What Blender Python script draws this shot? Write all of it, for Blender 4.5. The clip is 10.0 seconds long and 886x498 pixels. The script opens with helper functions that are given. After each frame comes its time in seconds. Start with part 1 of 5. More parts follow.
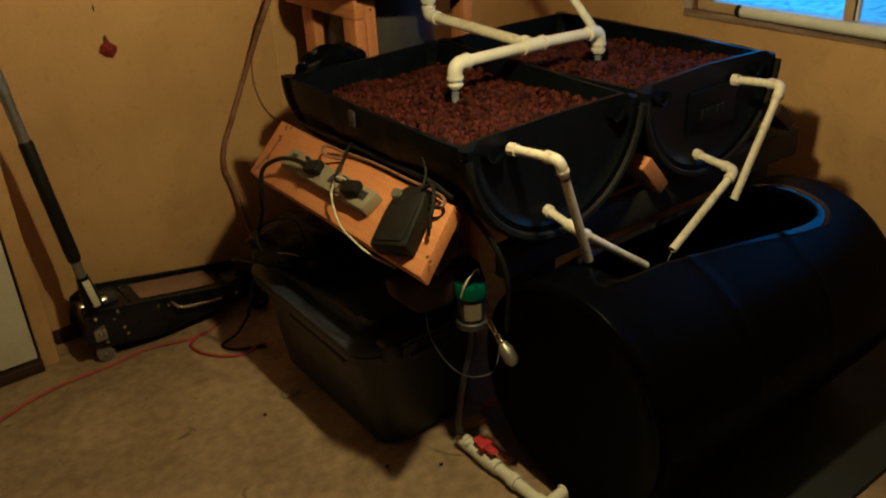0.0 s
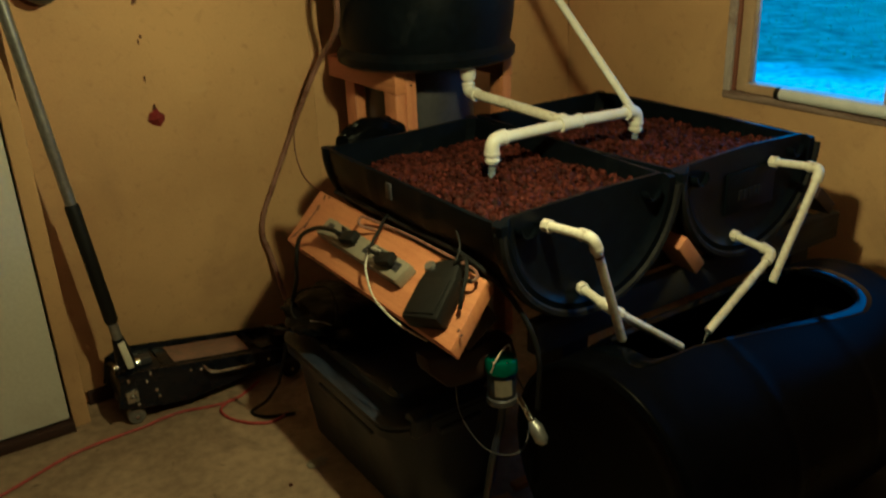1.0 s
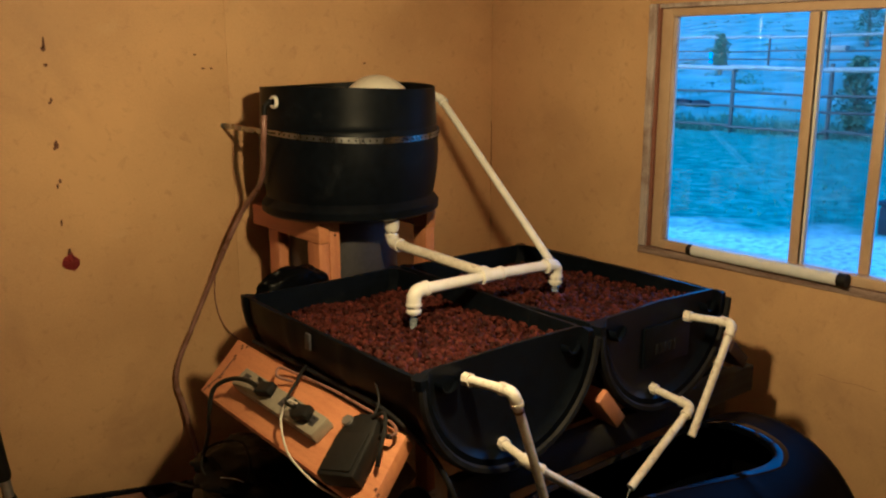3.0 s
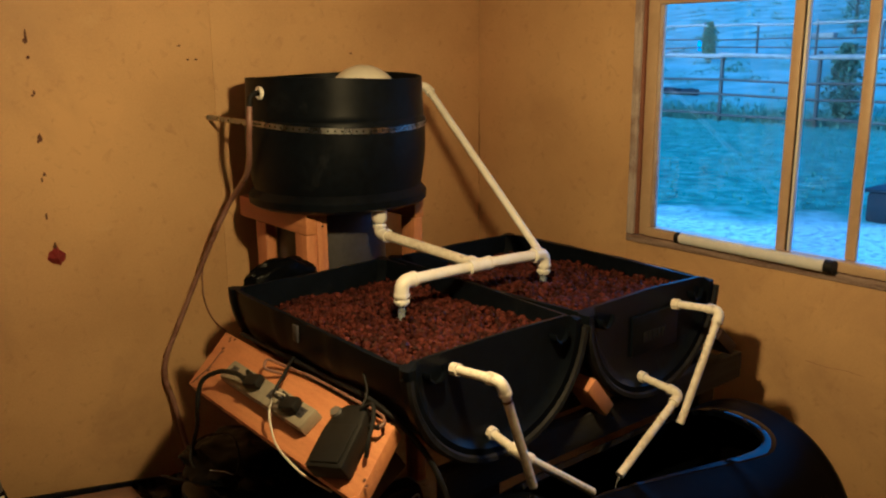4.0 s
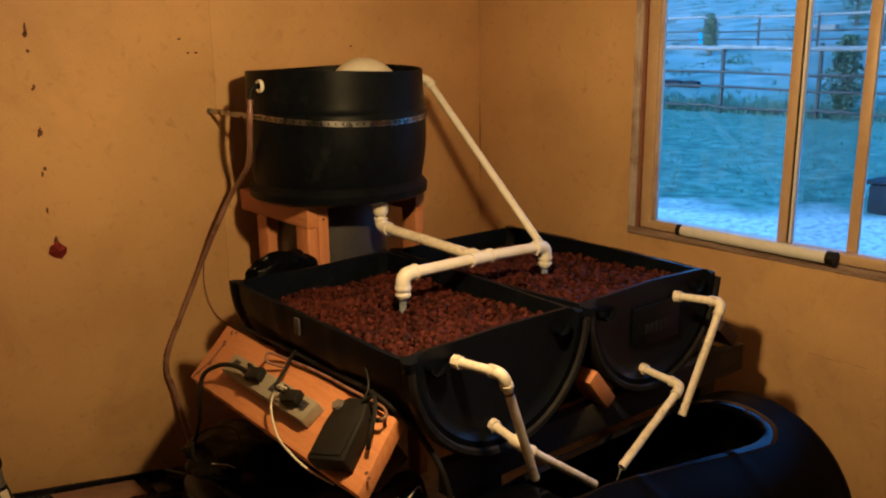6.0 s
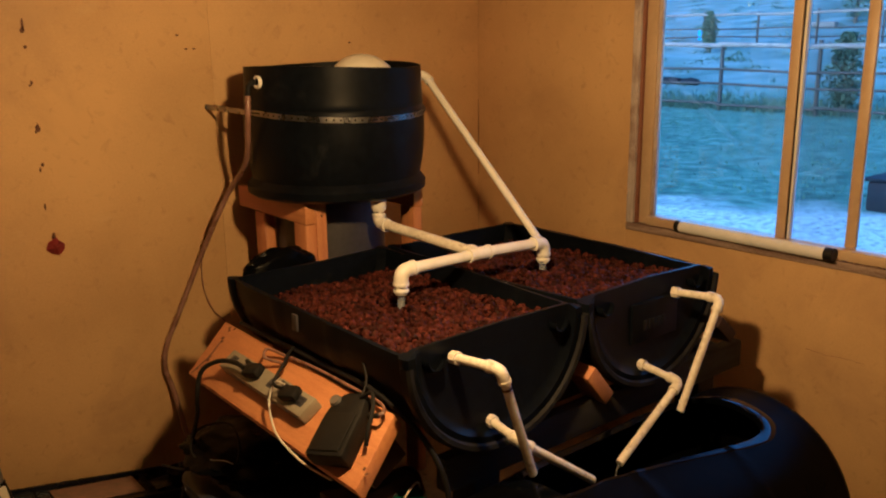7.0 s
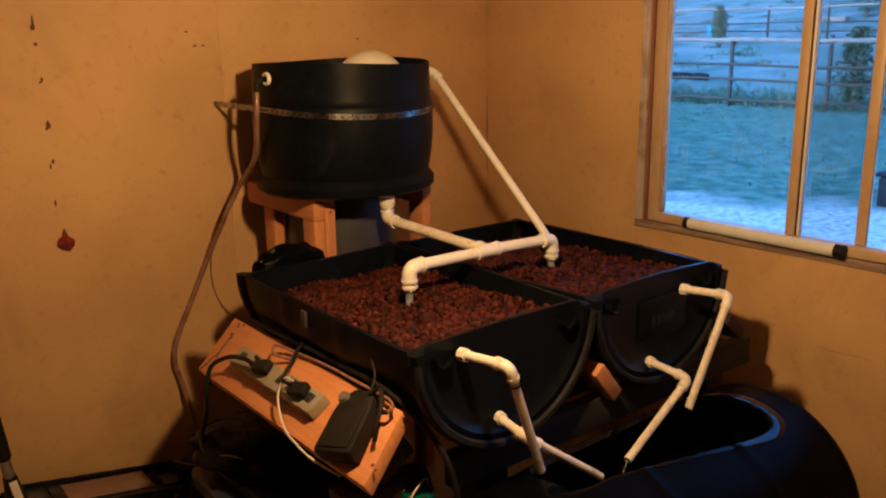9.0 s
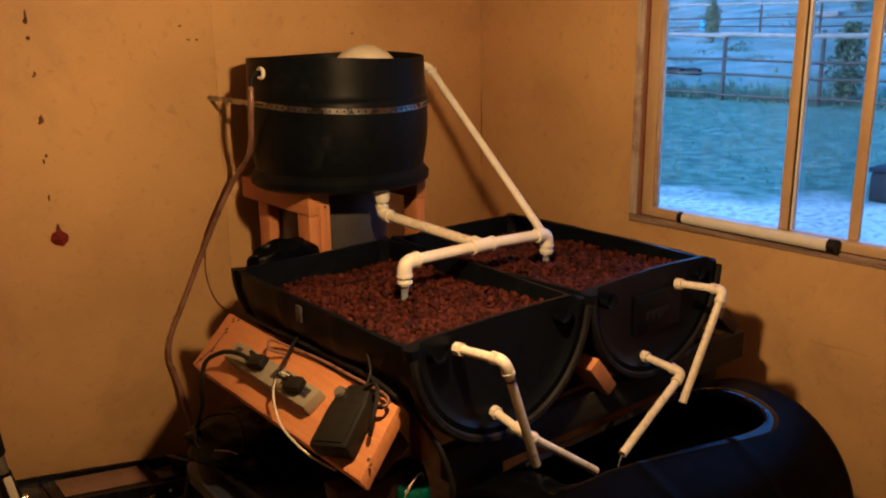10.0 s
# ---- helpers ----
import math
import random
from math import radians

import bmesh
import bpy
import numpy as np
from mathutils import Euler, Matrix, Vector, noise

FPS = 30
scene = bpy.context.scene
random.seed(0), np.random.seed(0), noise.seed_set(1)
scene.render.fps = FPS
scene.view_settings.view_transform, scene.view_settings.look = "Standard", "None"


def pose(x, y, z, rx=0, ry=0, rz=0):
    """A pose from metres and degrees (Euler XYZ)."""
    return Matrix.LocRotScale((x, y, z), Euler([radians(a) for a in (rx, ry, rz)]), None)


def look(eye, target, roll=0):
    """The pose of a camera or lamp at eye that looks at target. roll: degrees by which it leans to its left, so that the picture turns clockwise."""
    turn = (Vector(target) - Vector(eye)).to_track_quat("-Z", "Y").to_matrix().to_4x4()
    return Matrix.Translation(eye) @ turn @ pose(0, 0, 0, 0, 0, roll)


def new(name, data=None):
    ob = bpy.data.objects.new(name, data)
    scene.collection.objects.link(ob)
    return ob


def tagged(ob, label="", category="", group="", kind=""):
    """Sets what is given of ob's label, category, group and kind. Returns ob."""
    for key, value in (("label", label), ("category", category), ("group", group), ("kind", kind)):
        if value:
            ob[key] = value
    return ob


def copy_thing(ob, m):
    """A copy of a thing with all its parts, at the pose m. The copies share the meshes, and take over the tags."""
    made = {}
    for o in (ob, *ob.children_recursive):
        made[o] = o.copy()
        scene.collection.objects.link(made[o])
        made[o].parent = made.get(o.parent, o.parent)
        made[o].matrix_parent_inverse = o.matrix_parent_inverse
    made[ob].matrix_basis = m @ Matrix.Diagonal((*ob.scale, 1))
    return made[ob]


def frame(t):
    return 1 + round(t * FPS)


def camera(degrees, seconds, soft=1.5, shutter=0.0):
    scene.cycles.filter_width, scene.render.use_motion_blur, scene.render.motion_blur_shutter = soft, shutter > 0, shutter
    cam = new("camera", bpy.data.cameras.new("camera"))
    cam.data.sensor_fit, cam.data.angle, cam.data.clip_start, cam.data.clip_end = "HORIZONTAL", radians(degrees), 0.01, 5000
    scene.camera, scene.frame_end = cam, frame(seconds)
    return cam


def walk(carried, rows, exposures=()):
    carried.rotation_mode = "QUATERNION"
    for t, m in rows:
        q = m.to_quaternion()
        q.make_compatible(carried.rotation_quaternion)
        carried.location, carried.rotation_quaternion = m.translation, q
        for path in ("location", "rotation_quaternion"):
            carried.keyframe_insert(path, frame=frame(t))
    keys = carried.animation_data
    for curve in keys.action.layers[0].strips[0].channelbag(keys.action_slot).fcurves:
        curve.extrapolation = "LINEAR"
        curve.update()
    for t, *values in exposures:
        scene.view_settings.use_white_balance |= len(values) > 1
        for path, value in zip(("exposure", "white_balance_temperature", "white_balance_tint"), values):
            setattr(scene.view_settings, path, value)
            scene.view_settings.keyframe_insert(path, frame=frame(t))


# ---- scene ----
cam = camera(55.0, 10.0, soft=2.1, shutter=0.5)
PATH = [
    (0, (-2.545, -2.798, 1.63), (-1.507, -1.354, 0.714), -3.1),
    (0.5, (-2.54, -2.799, 1.635), (-1.494, -1.329, 0.772), -2.8),
    (1, (-2.535, -2.8, 1.637), (-1.521, -1.254, 0.874), -2.4),
    (1.5, (-2.531, -2.79, 1.646), (-1.457, -1.228, 1.009), -1.1),
    (2, (-2.525, -2.792, 1.656), (-1.432, -1.195, 1.149), -1.0),
    (2.5, (-2.521, -2.798, 1.652), (-1.347, -1.239, 1.217), -0.1),
    (3, (-2.512, -2.796, 1.649), (-1.295, -1.272, 1.206), -0.1),
    (4.5, (-2.5, -2.799, 1.645), (-1.269, -1.295, 1.171), -0.5),
    (5, (-2.5, -2.794, 1.644), (-1.268, -1.295, 1.158), -0.5),
    (5.5, (-2.501, -2.795, 1.645), (-1.275, -1.289, 1.166), -0.7),
    (7, (-2.498, -2.798, 1.639), (-1.271, -1.294, 1.154), -0.7),
    (7.5, (-2.501, -2.796, 1.644), (-1.272, -1.298, 1.15), -0.7),
    (8, (-2.501, -2.796, 1.64), (-1.278, -1.291, 1.149), -0.6),
    (8.5, (-2.501, -2.798, 1.639), (-1.283, -1.291, 1.144), -0.8),
    (9, (-2.498, -2.799, 1.643), (-1.289, -1.285, 1.148), -0.8),
    (9.5, (-2.503, -2.799, 1.643), (-1.293, -1.286, 1.145), -0.8),
    (10, (-2.503, -2.796, 1.643), (-1.283, -1.294, 1.136), -0.7),
]
walk(cam, [(t, look(eye, target, roll)) for t, eye, target, roll in PATH],
     [(0.0, 1.79, 3540, -11), (0.5, 1.77, 3330, -17), (1.0, 1.80, 3220, -19), (1.5, 1.87, 3230, -21), (2.0, 1.95, 3270, -19), (2.5, 2.00, 3280, -11), (3.0, 2.10, 3600, 3), (3.5, 2.10, 3720, 3), (4.5, 2.05, 3850, 0), (5.5, 2.05, 4000, 5), (7.0, 2.07, 4280, 14), (10.0, 2.07, 4370, 20)])

# ---- world, sun, lamp, exposure ----
world = bpy.data.worlds.new("dusk_sky")
scene.world = world
world.use_nodes = True
wn = world.node_tree.nodes
sky = wn.new("ShaderNodeTexSky")
sky.sky_type = 'NISHITA'
sky.sun_disc = False
sky.sun_elevation = radians(17)
sky.ozone_density = 2.2
sky.sun_rotation = radians(-90)
wn["Background"].inputs[1].default_value = 0.15
world.node_tree.links.new(sky.outputs[0], wn["Background"].inputs[0])

sun = new("sun", bpy.data.lights.new("sun", 'SUN'))
sun.data.energy = 0.5
sun.data.angle = radians(12)
sun.data.color = (1.0, 0.93, 0.85)
sun.matrix_world = look((-60, 0, 18), (0, 0, 0.6))

bulb = new("bulb_light", bpy.data.lights.new("bulb_light", 'POINT'))
bulb.data.energy = 24
bulb.data.color = (1.0, 0.48, 0.096)
bulb.data.shadow_soft_size = 0.032
bulb.location = (-1.545, -1.665, 1.828)


# ---- materials ----
def mat(name, colour, other=None, rough=0.6, metal=0.0, grain=60.0, blot=4.0, bump=0.15, coat=0.0, each=0.0, spec=0.5, grain_amount=0.5):
    """Two-scale mottled surface: blotches and grain between two colours, with bump and uneven gloss."""
    m = bpy.data.materials.new(name)
    m.use_nodes = True
    nt = m.node_tree
    b = nt.nodes["Principled BSDF"]
    co = nt.nodes.new("ShaderNodeTexCoord")
    n1 = nt.nodes.new("ShaderNodeTexNoise")
    n2 = nt.nodes.new("ShaderNodeTexNoise")
    n1.inputs["Scale"].default_value, n1.inputs["Detail"].default_value = blot, 5
    n2.inputs["Scale"].default_value, n2.inputs["Detail"].default_value = grain, 4
    for n in (n1, n2):
        nt.links.new(co.outputs["Object"], n.inputs["Vector"])
    mix = nt.nodes.new("ShaderNodeMix")
    mix.data_type = 'FLOAT'
    mix.inputs[0].default_value = grain_amount
    nt.links.new(n1.outputs[0], mix.inputs[2])
    nt.links.new(n2.outputs[0], mix.inputs[3])
    ramp = nt.nodes.new("ShaderNodeValToRGB")
    other = other or tuple(c * 0.72 for c in colour)
    ramp.color_ramp.elements[0].position, ramp.color_ramp.elements[0].color = 0.36, (*other, 1)
    ramp.color_ramp.elements[1].position, ramp.color_ramp.elements[1].color = 0.62, (*colour, 1)
    nt.links.new(mix.outputs[0], ramp.inputs[0])
    last = ramp.outputs[0]
    if each:
        info = nt.nodes.new("ShaderNodeNewGeometry")
        hsv = nt.nodes.new("ShaderNodeHueSaturation")
        mr = nt.nodes.new("ShaderNodeMapRange")
        mr.inputs[3].default_value, mr.inputs[4].default_value = 1 - each, 1 + each
        nt.links.new(info.outputs["Random Per Island"], mr.inputs[0])
        nt.links.new(mr.outputs[0], hsv.inputs["Value"])
        nt.links.new(last, hsv.inputs["Color"])
        last = hsv.outputs[0]
    nt.links.new(last, b.inputs["Base Color"])
    rr = nt.nodes.new("ShaderNodeMapRange")
    rr.inputs[1].default_value, rr.inputs[2].default_value = 0.3, 0.7
    rr.inputs[3].default_value, rr.inputs[4].default_value = max(0.03, rough - 0.1), min(1, rough + 0.1)
    nt.links.new(n1.outputs[0], rr.inputs[0])
    nt.links.new(rr.outputs[0], b.inputs["Roughness"])
    b.inputs["Metallic"].default_value = metal
    b.inputs["Coat Weight"].default_value = coat
    b.inputs["Specular IOR Level"].default_value = spec
    if bump:
        bp = nt.nodes.new("ShaderNodeBump")
        bp.inputs["Strength"].default_value, bp.inputs["Distance"].default_value = bump, 0.004
        nt.links.new(mix.outputs[0], bp.inputs["Height"])
        nt.links.new(bp.outputs[0], b.inputs["Normal"])
    return m


def wood_mat(name, light, dark, stretch=(1, 1, 1), rough=0.6):
    """Sawn softwood: stretched rings and fine fibre."""
    m = mat(name, light, dark, rough, grain=90, blot=9, bump=0.2)
    nt = m.node_tree
    mp = nt.nodes.new("ShaderNodeMapping")
    mp.inputs["Scale"].default_value = stretch
    co = [n for n in nt.nodes if n.type == 'TEX_COORD'][0]
    nt.links.new(co.outputs["Object"], mp.inputs[0])
    for n in nt.nodes:
        if n.type == 'TEX_NOISE':
            nt.links.new(mp.outputs[0], n.inputs["Vector"])
    return m


M_WALL = mat("tan_wallboard", (0.65, 0.415, 0.114), (0.53, 0.328, 0.085), 0.75, grain=160, blot=2.2, bump=0.10, grain_amount=0.22)
# Ceiling and walls out of view are toned dark to cut bounced light.
M_CEIL = mat("unseen_dark_ceiling", (0.16, 0.11, 0.07), None, 0.8)
M_BACK = mat("unseen_dark_boarding", (0.13, 0.09, 0.055), None, 0.85)
M_FLOOR = mat("worn_concrete", (0.41, 0.300, 0.158), (0.22, 0.155, 0.080), 0.7, grain=26, blot=2.6, bump=0.25, grain_amount=0.45)
M_BLACK = mat("black_drum_plastic", (0.0050, 0.0068, 0.0120), (0.0030, 0.0040, 0.0070), 0.40, grain=40, blot=5, bump=0.05, spec=0.09)
M_CHIME = mat("scuffed_black_plastic", (0.019, 0.019, 0.021), (0.007, 0.007, 0.008), 0.55, grain=30, blot=8, bump=0.1, spec=0.12)
M_TANK = mat("glossy_black_tank_plastic", (0.0018, 0.0024, 0.0046), (0.0012, 0.0015, 0.0028), 0.15, grain=30, blot=3, bump=0.02, spec=0.26)
M_SHELL = mat("dull_black_tank_plastic", (0.0022, 0.0022, 0.0030), (0.0012, 0.0012, 0.0018), 0.34, grain=30, blot=3, bump=0.03, spec=0.025)
M_MAT = mat("black_rubber", (0.015, 0.019, 0.030), (0.008, 0.010, 0.016), 0.8, grain=150, blot=5, bump=0.3)
M_TOTE = mat("dark_grey_tote_plastic", (0.034, 0.043, 0.088), (0.021, 0.027, 0.054), 0.40, grain=120, blot=6, bump=0.06, spec=0.40)
M_GREY = mat("grey_barrel_plastic", (0.055, 0.052, 0.062), (0.038, 0.036, 0.044), 0.5, grain=60, blot=5, bump=0.06)
M_PVC = mat("white_pvc", (0.82, 0.80, 0.74), (0.72, 0.69, 0.61), 0.35, grain=45, blot=12, bump=0.03)
M_PVCOLD = mat("grubby_white_pvc", (0.80, 0.76, 0.66), (0.60, 0.54, 0.42), 0.42, grain=70, blot=22, bump=0.05)
M_CLAY = mat("red_brown_clay_pebble", (0.072, 0.0165, 0.0054), (0.016, 0.0042, 0.0020), 0.62, grain=160, blot=60, bump=0.5, each=0.65, spec=0.10)
M_PINE = wood_mat("pine_lumber", (0.58, 0.255, 0.028), (0.45, 0.172, 0.018), (9, 0.8, 9))
M_PINEX = wood_mat("pine_lumber_crosswise", (0.56, 0.245, 0.032), (0.42, 0.160, 0.020), (9, 9, 0.8))
# Weak light under the shelf board's end is put into this dark brown.
M_DARKWOOD = wood_mat("dark_lumber_with_shade", (0.040, 0.014, 0.0055), (0.016, 0.006, 0.003), (0.8, 8, 8), 0.75)
# Near black, with the shade below the beds put into the colour.
M_BEAM = wood_mat("weathered_beam_with_shade", (0.022, 0.020, 0.020), (0.012, 0.011, 0.011), (0.8, 9, 9), 0.85)
M_STEEL = mat("galvanised_steel", (0.62, 0.62, 0.62), (0.45, 0.45, 0.46), 0.3, 1.0, grain=40, blot=14, bump=0.1)
M_FLUE = mat("smoked_galvanised_pipe", (0.40, 0.40, 0.41), (0.24, 0.235, 0.235), 0.24, 1.0, grain=40, blot=12, bump=0.05)
M_FLUEDULL = mat("dull_grey_pipe_metal", (0.13, 0.13, 0.135), (0.075, 0.075, 0.075), 0.5, 0.6, grain=50, blot=14, bump=0.08)
M_CHROME = mat("polished_steel", (0.75, 0.74, 0.72), (0.6, 0.6, 0.6), 0.16, 1.0, grain=20, blot=8, bump=0.0)
M_POLE = mat("dull_grey_steel", (0.36, 0.35, 0.34), (0.26, 0.25, 0.25), 0.42, 0.7, grain=60, blot=10, bump=0.03)
M_NAVY = mat("dark_navy_enamel", (0.007, 0.008, 0.018), (0.004, 0.005, 0.010), 0.28, grain=60, blot=9, bump=0.04, spec=0.35)
M_RUBBER = mat("matt_black_rubber", (0.010, 0.0095, 0.010), (0.006, 0.006, 0.006), 0.6, grain=120, blot=9, bump=0.1, spec=0.3)
M_LABEL = mat("faded_red_brown_label", (0.26, 0.15, 0.09), (0.18, 0.12, 0.08), 0.6, grain=40, blot=20, bump=0.02)
M_CREAM = mat("cream_plastic", (0.74, 0.70, 0.55), (0.62, 0.58, 0.44), 0.45)
M_DOOR = mat("off_white_door_paint", (0.70, 0.67, 0.58), (0.62, 0.59, 0.50), 0.5, grain=80, blot=2, bump=0.05)
M_JAMB = wood_mat("greyed_raw_wood", (0.66, 0.58, 0.54), (0.36, 0.29, 0.26), (8, 8, 0.8), 0.75)
M_SILL = wood_mat("grimy_wooden_sill", (0.40, 0.30, 0.23), (0.17, 0.10, 0.065), (8, 0.8, 8), 0.75)
M_RUST = wood_mat("red_brown_stained_wood", (0.30, 0.13, 0.06), (0.20, 0.08, 0.035), (8, 8, 0.8), 0.7)
M_ALMOND = mat("almond_window_frame", (0.58, 0.42, 0.21), (0.50, 0.35, 0.165), 0.45, grain=30, blot=6, bump=0.03)
M_TUBE = mat("brown_vinyl_tube", (0.27, 0.150, 0.100), (0.18, 0.092, 0.055), 0.3, grain=20, blot=10, bump=0.0)
M_RED = mat("red_plastic", (0.55, 0.035, 0.02), (0.42, 0.02, 0.012), 0.4)
M_REDTAG = mat("faded_red_rag", (0.42, 0.05, 0.02), (0.30, 0.035, 0.015), 0.8, grain=60, blot=50)
M_CORD = mat("orange_red_cord", (0.42, 0.060, 0.025), (0.24, 0.034, 0.015), 0.5)
M_GREEN = mat("green_plastic_cap", (0.006, 0.095, 0.060), (0.005, 0.065, 0.043), 0.35)
M_STRIP = mat("grey_beige_plastic", (0.30, 0.27, 0.19), (0.24, 0.21, 0.145), 0.5)
M_CABLE = mat("pale_cable", (0.62, 0.58, 0.48), (0.52, 0.48, 0.40), 0.45)
M_SMEAR = mat("black_smear", (0.085, 0.028, 0.012), (0.18, 0.085, 0.038), 0.8, grain=200, blot=120)
M_BAG = mat("black_plastic_sheet", (0.0020, 0.0024, 0.0036), (0.0012, 0.0014, 0.0020), 0.34, grain=25, blot=9, bump=0.3, spec=0.05)
M_TUBEWHITE = mat("white_enamelled_tube", (0.86, 0.87, 0.90), (0.76, 0.77, 0.80), 0.22, grain=30, blot=10, bump=0.02)
M_DOME = mat("white_plastic_dome", (0.80, 0.78, 0.68), (0.74, 0.71, 0.60), 0.4)
M_FENCE = wood_mat("weathered_fence_rail", (0.26, 0.25, 0.24), (0.11, 0.105, 0.10), (6, 0.5, 6), 0.85)
M_GRASS = mat("yard_grass_tufts", (0.080, 0.150, 0.108), (0.050, 0.108, 0.076), 0.9, each=0.25)
M_RAIL = wood_mat("dark_fence_rail", (0.062, 0.058, 0.055), (0.03, 0.028, 0.026), (6, 0.5, 6), 0.9)
M_LEAF = mat("dull_green_leaves", (0.075, 0.125, 0.080), (0.045, 0.080, 0.050), 0.7, each=0.3)
M_BARK = mat("grey_bark", (0.12, 0.10, 0.085), (0.07, 0.06, 0.05), 0.9)
M_SHED = mat("dark_trough_steel", (0.018, 0.020, 0.026), (0.010, 0.012, 0.016), 0.75, spec=0.12)


def stained(m, scale, tone, lo, hi, amount, stretch=(1, 1, 1)):
    """Scattered smudges and stains with shapes of their own over a material's colour."""
    t = m.node_tree
    b = t.nodes["Principled BSDF"]
    source = b.inputs["Base Color"].links[0].from_socket
    co = t.nodes.new("ShaderNodeTexCoord")
    mp = t.nodes.new("ShaderNodeMapping")
    mp.inputs["Scale"].default_value = stretch
    n = t.nodes.new("ShaderNodeTexNoise")
    n.inputs["Scale"].default_value, n.inputs["Detail"].default_value, n.inputs["Roughness"].default_value = scale, 8, 0.62
    n.inputs["Distortion"].default_value = 0.6
    mr = t.nodes.new("ShaderNodeMapRange")
    mr.inputs[1].default_value, mr.inputs[2].default_value, mr.inputs[4].default_value = lo, hi, amount
    x = t.nodes.new("ShaderNodeMix")
    x.data_type = 'RGBA'
    x.inputs[7].default_value = (*tone, 1)
    t.links.new(co.outputs["Object"], mp.inputs[0])
    t.links.new(mp.outputs[0], n.inputs["Vector"])
    t.links.new(n.outputs[0], mr.inputs[0])
    t.links.new(mr.outputs[0], x.inputs[0])
    t.links.new(source, x.inputs[6])
    t.links.new(x.outputs[2], b.inputs["Base Color"])


stained(M_WALL, 1.7, (0.36, 0.215, 0.085), 0.52, 0.72, 0.45)
stained(M_WALL, 9.0, (0.68, 0.48, 0.18), 0.60, 0.74, 0.30)
stained(M_WALL, 26.0, (0.34, 0.19, 0.06), 0.57, 0.72, 0.35)
stained(M_FLOOR, 3.1, (0.10, 0.065, 0.035), 0.55, 0.72, 0.75)
stained(M_FLOOR, 13.0, (0.07, 0.045, 0.025), 0.64, 0.72, 0.8)
stained(M_PVCOLD, 30.0, (0.20, 0.12, 0.06), 0.58, 0.68, 0.55)
stained(M_PINE, 14.0, (0.34, 0.14, 0.035), 0.60, 0.72, 0.5, (3, 0.6, 3))
stained(M_PINEX, 14.0, (0.32, 0.13, 0.035), 0.60, 0.72, 0.5, (3, 3, 0.6))
stained(M_BLACK, 7.0, (0.030, 0.033, 0.040), 0.62, 0.80, 0.5)
stained(M_TOTE, 9.0, (0.045, 0.050, 0.066), 0.60, 0.80, 0.5)
stained(M_SHELL, 6.0, (0.007, 0.007, 0.009), 0.60, 0.80, 0.5)
stained(M_JAMB, 7.0, (0.20, 0.11, 0.065), 0.50, 0.70, 0.75)
stained(M_DOOR, 4.0, (0.42, 0.36, 0.26), 0.58, 0.80, 0.5)


def glass_mat(name, tint, gloss):
    m = bpy.data.materials.new(name)
    m.use_nodes = True
    nt = m.node_tree
    nt.nodes.remove(nt.nodes["Principled BSDF"])
    tr, gl, mx, fr = (nt.nodes.new("ShaderNode" + k) for k in ("BsdfTransparent", "BsdfGlossy", "MixShader", "Fresnel"))
    tr.inputs[0].default_value = (*tint, 1)
    gl.inputs["Roughness"].default_value = gloss
    fr.inputs[0].default_value = 1.45
    nt.links.new(fr.outputs[0], mx.inputs[0])
    nt.links.new(tr.outputs[0], mx.inputs[1])
    nt.links.new(gl.outputs[0], mx.inputs[2])
    nt.links.new(mx.outputs[0], nt.nodes["Material Output"].inputs[0])
    return m


M_GLASS = glass_mat("window_glass", (0.88, 0.965, 0.975), 0.02)
M_SCREENED = glass_mat("doubled_dusty_glass", (0.80, 0.86, 0.86), 0.06)
M_WATER = bpy.data.materials.new("falling_water")
M_WATER.use_nodes = True
wt = M_WATER.node_tree
wt.nodes.remove(wt.nodes["Principled BSDF"])
w1, w2, w3 = (wt.nodes.new("ShaderNode" + k) for k in ("BsdfTransparent", "BsdfDiffuse", "MixShader"))
w1.inputs[0].default_value, w2.inputs[0].default_value, w3.inputs[0].default_value = (0.85, 0.88, 0.92, 1), (0.55, 0.60, 0.70, 1), 0.32
wt.links.new(w1.outputs[0], w3.inputs[1])
wt.links.new(w2.outputs[0], w3.inputs[2])
wt.links.new(w3.outputs[0], wt.nodes["Material Output"].inputs[0])

# yard: pale gravel near the house, patchy grass beyond, paler and bluer hillside far away
M_YARD = bpy.data.materials.new("gravel_and_grass")
M_YARD.use_nodes = True
nt = M_YARD.node_tree
yb = nt.nodes["Principled BSDF"]
yb.inputs["Roughness"].default_value = 0.95
geo = nt.nodes.new("ShaderNodeTexCoord")
dot = nt.nodes.new("ShaderNodeVectorMath")
dot.operation = 'DOT_PRODUCT'
dot.inputs[1].default_value = (0.845, 0.535, 0)
nt.links.new(geo.outputs["Object"], dot.inputs[0])


def yard_noise(scale, detail=6):
    n = nt.nodes.new("ShaderNodeTexNoise")
    n.inputs["Scale"].default_value, n.inputs["Detail"].default_value = scale, detail
    nt.links.new(geo.outputs["Object"], n.inputs["Vector"])
    return n


def yard_ramp(source, stops):
    r = nt.nodes.new("ShaderNodeValToRGB")
    els = r.color_ramp.elements
    while len(els) < len(stops):
        els.new(0.5)
    for e, (p, c) in zip(els, stops):
        e.position, e.color = p, (*c, 1)
    nt.links.new(source, r.inputs[0])
    return r


def yard_mix(fac, a, b):
    x = nt.nodes.new("ShaderNodeMix")
    x.data_type = 'RGBA'
    nt.links.new(fac, x.inputs[0])
    nt.links.new(a, x.inputs[6])
    nt.links.new(b, x.inputs[7])
    return x.outputs[2]


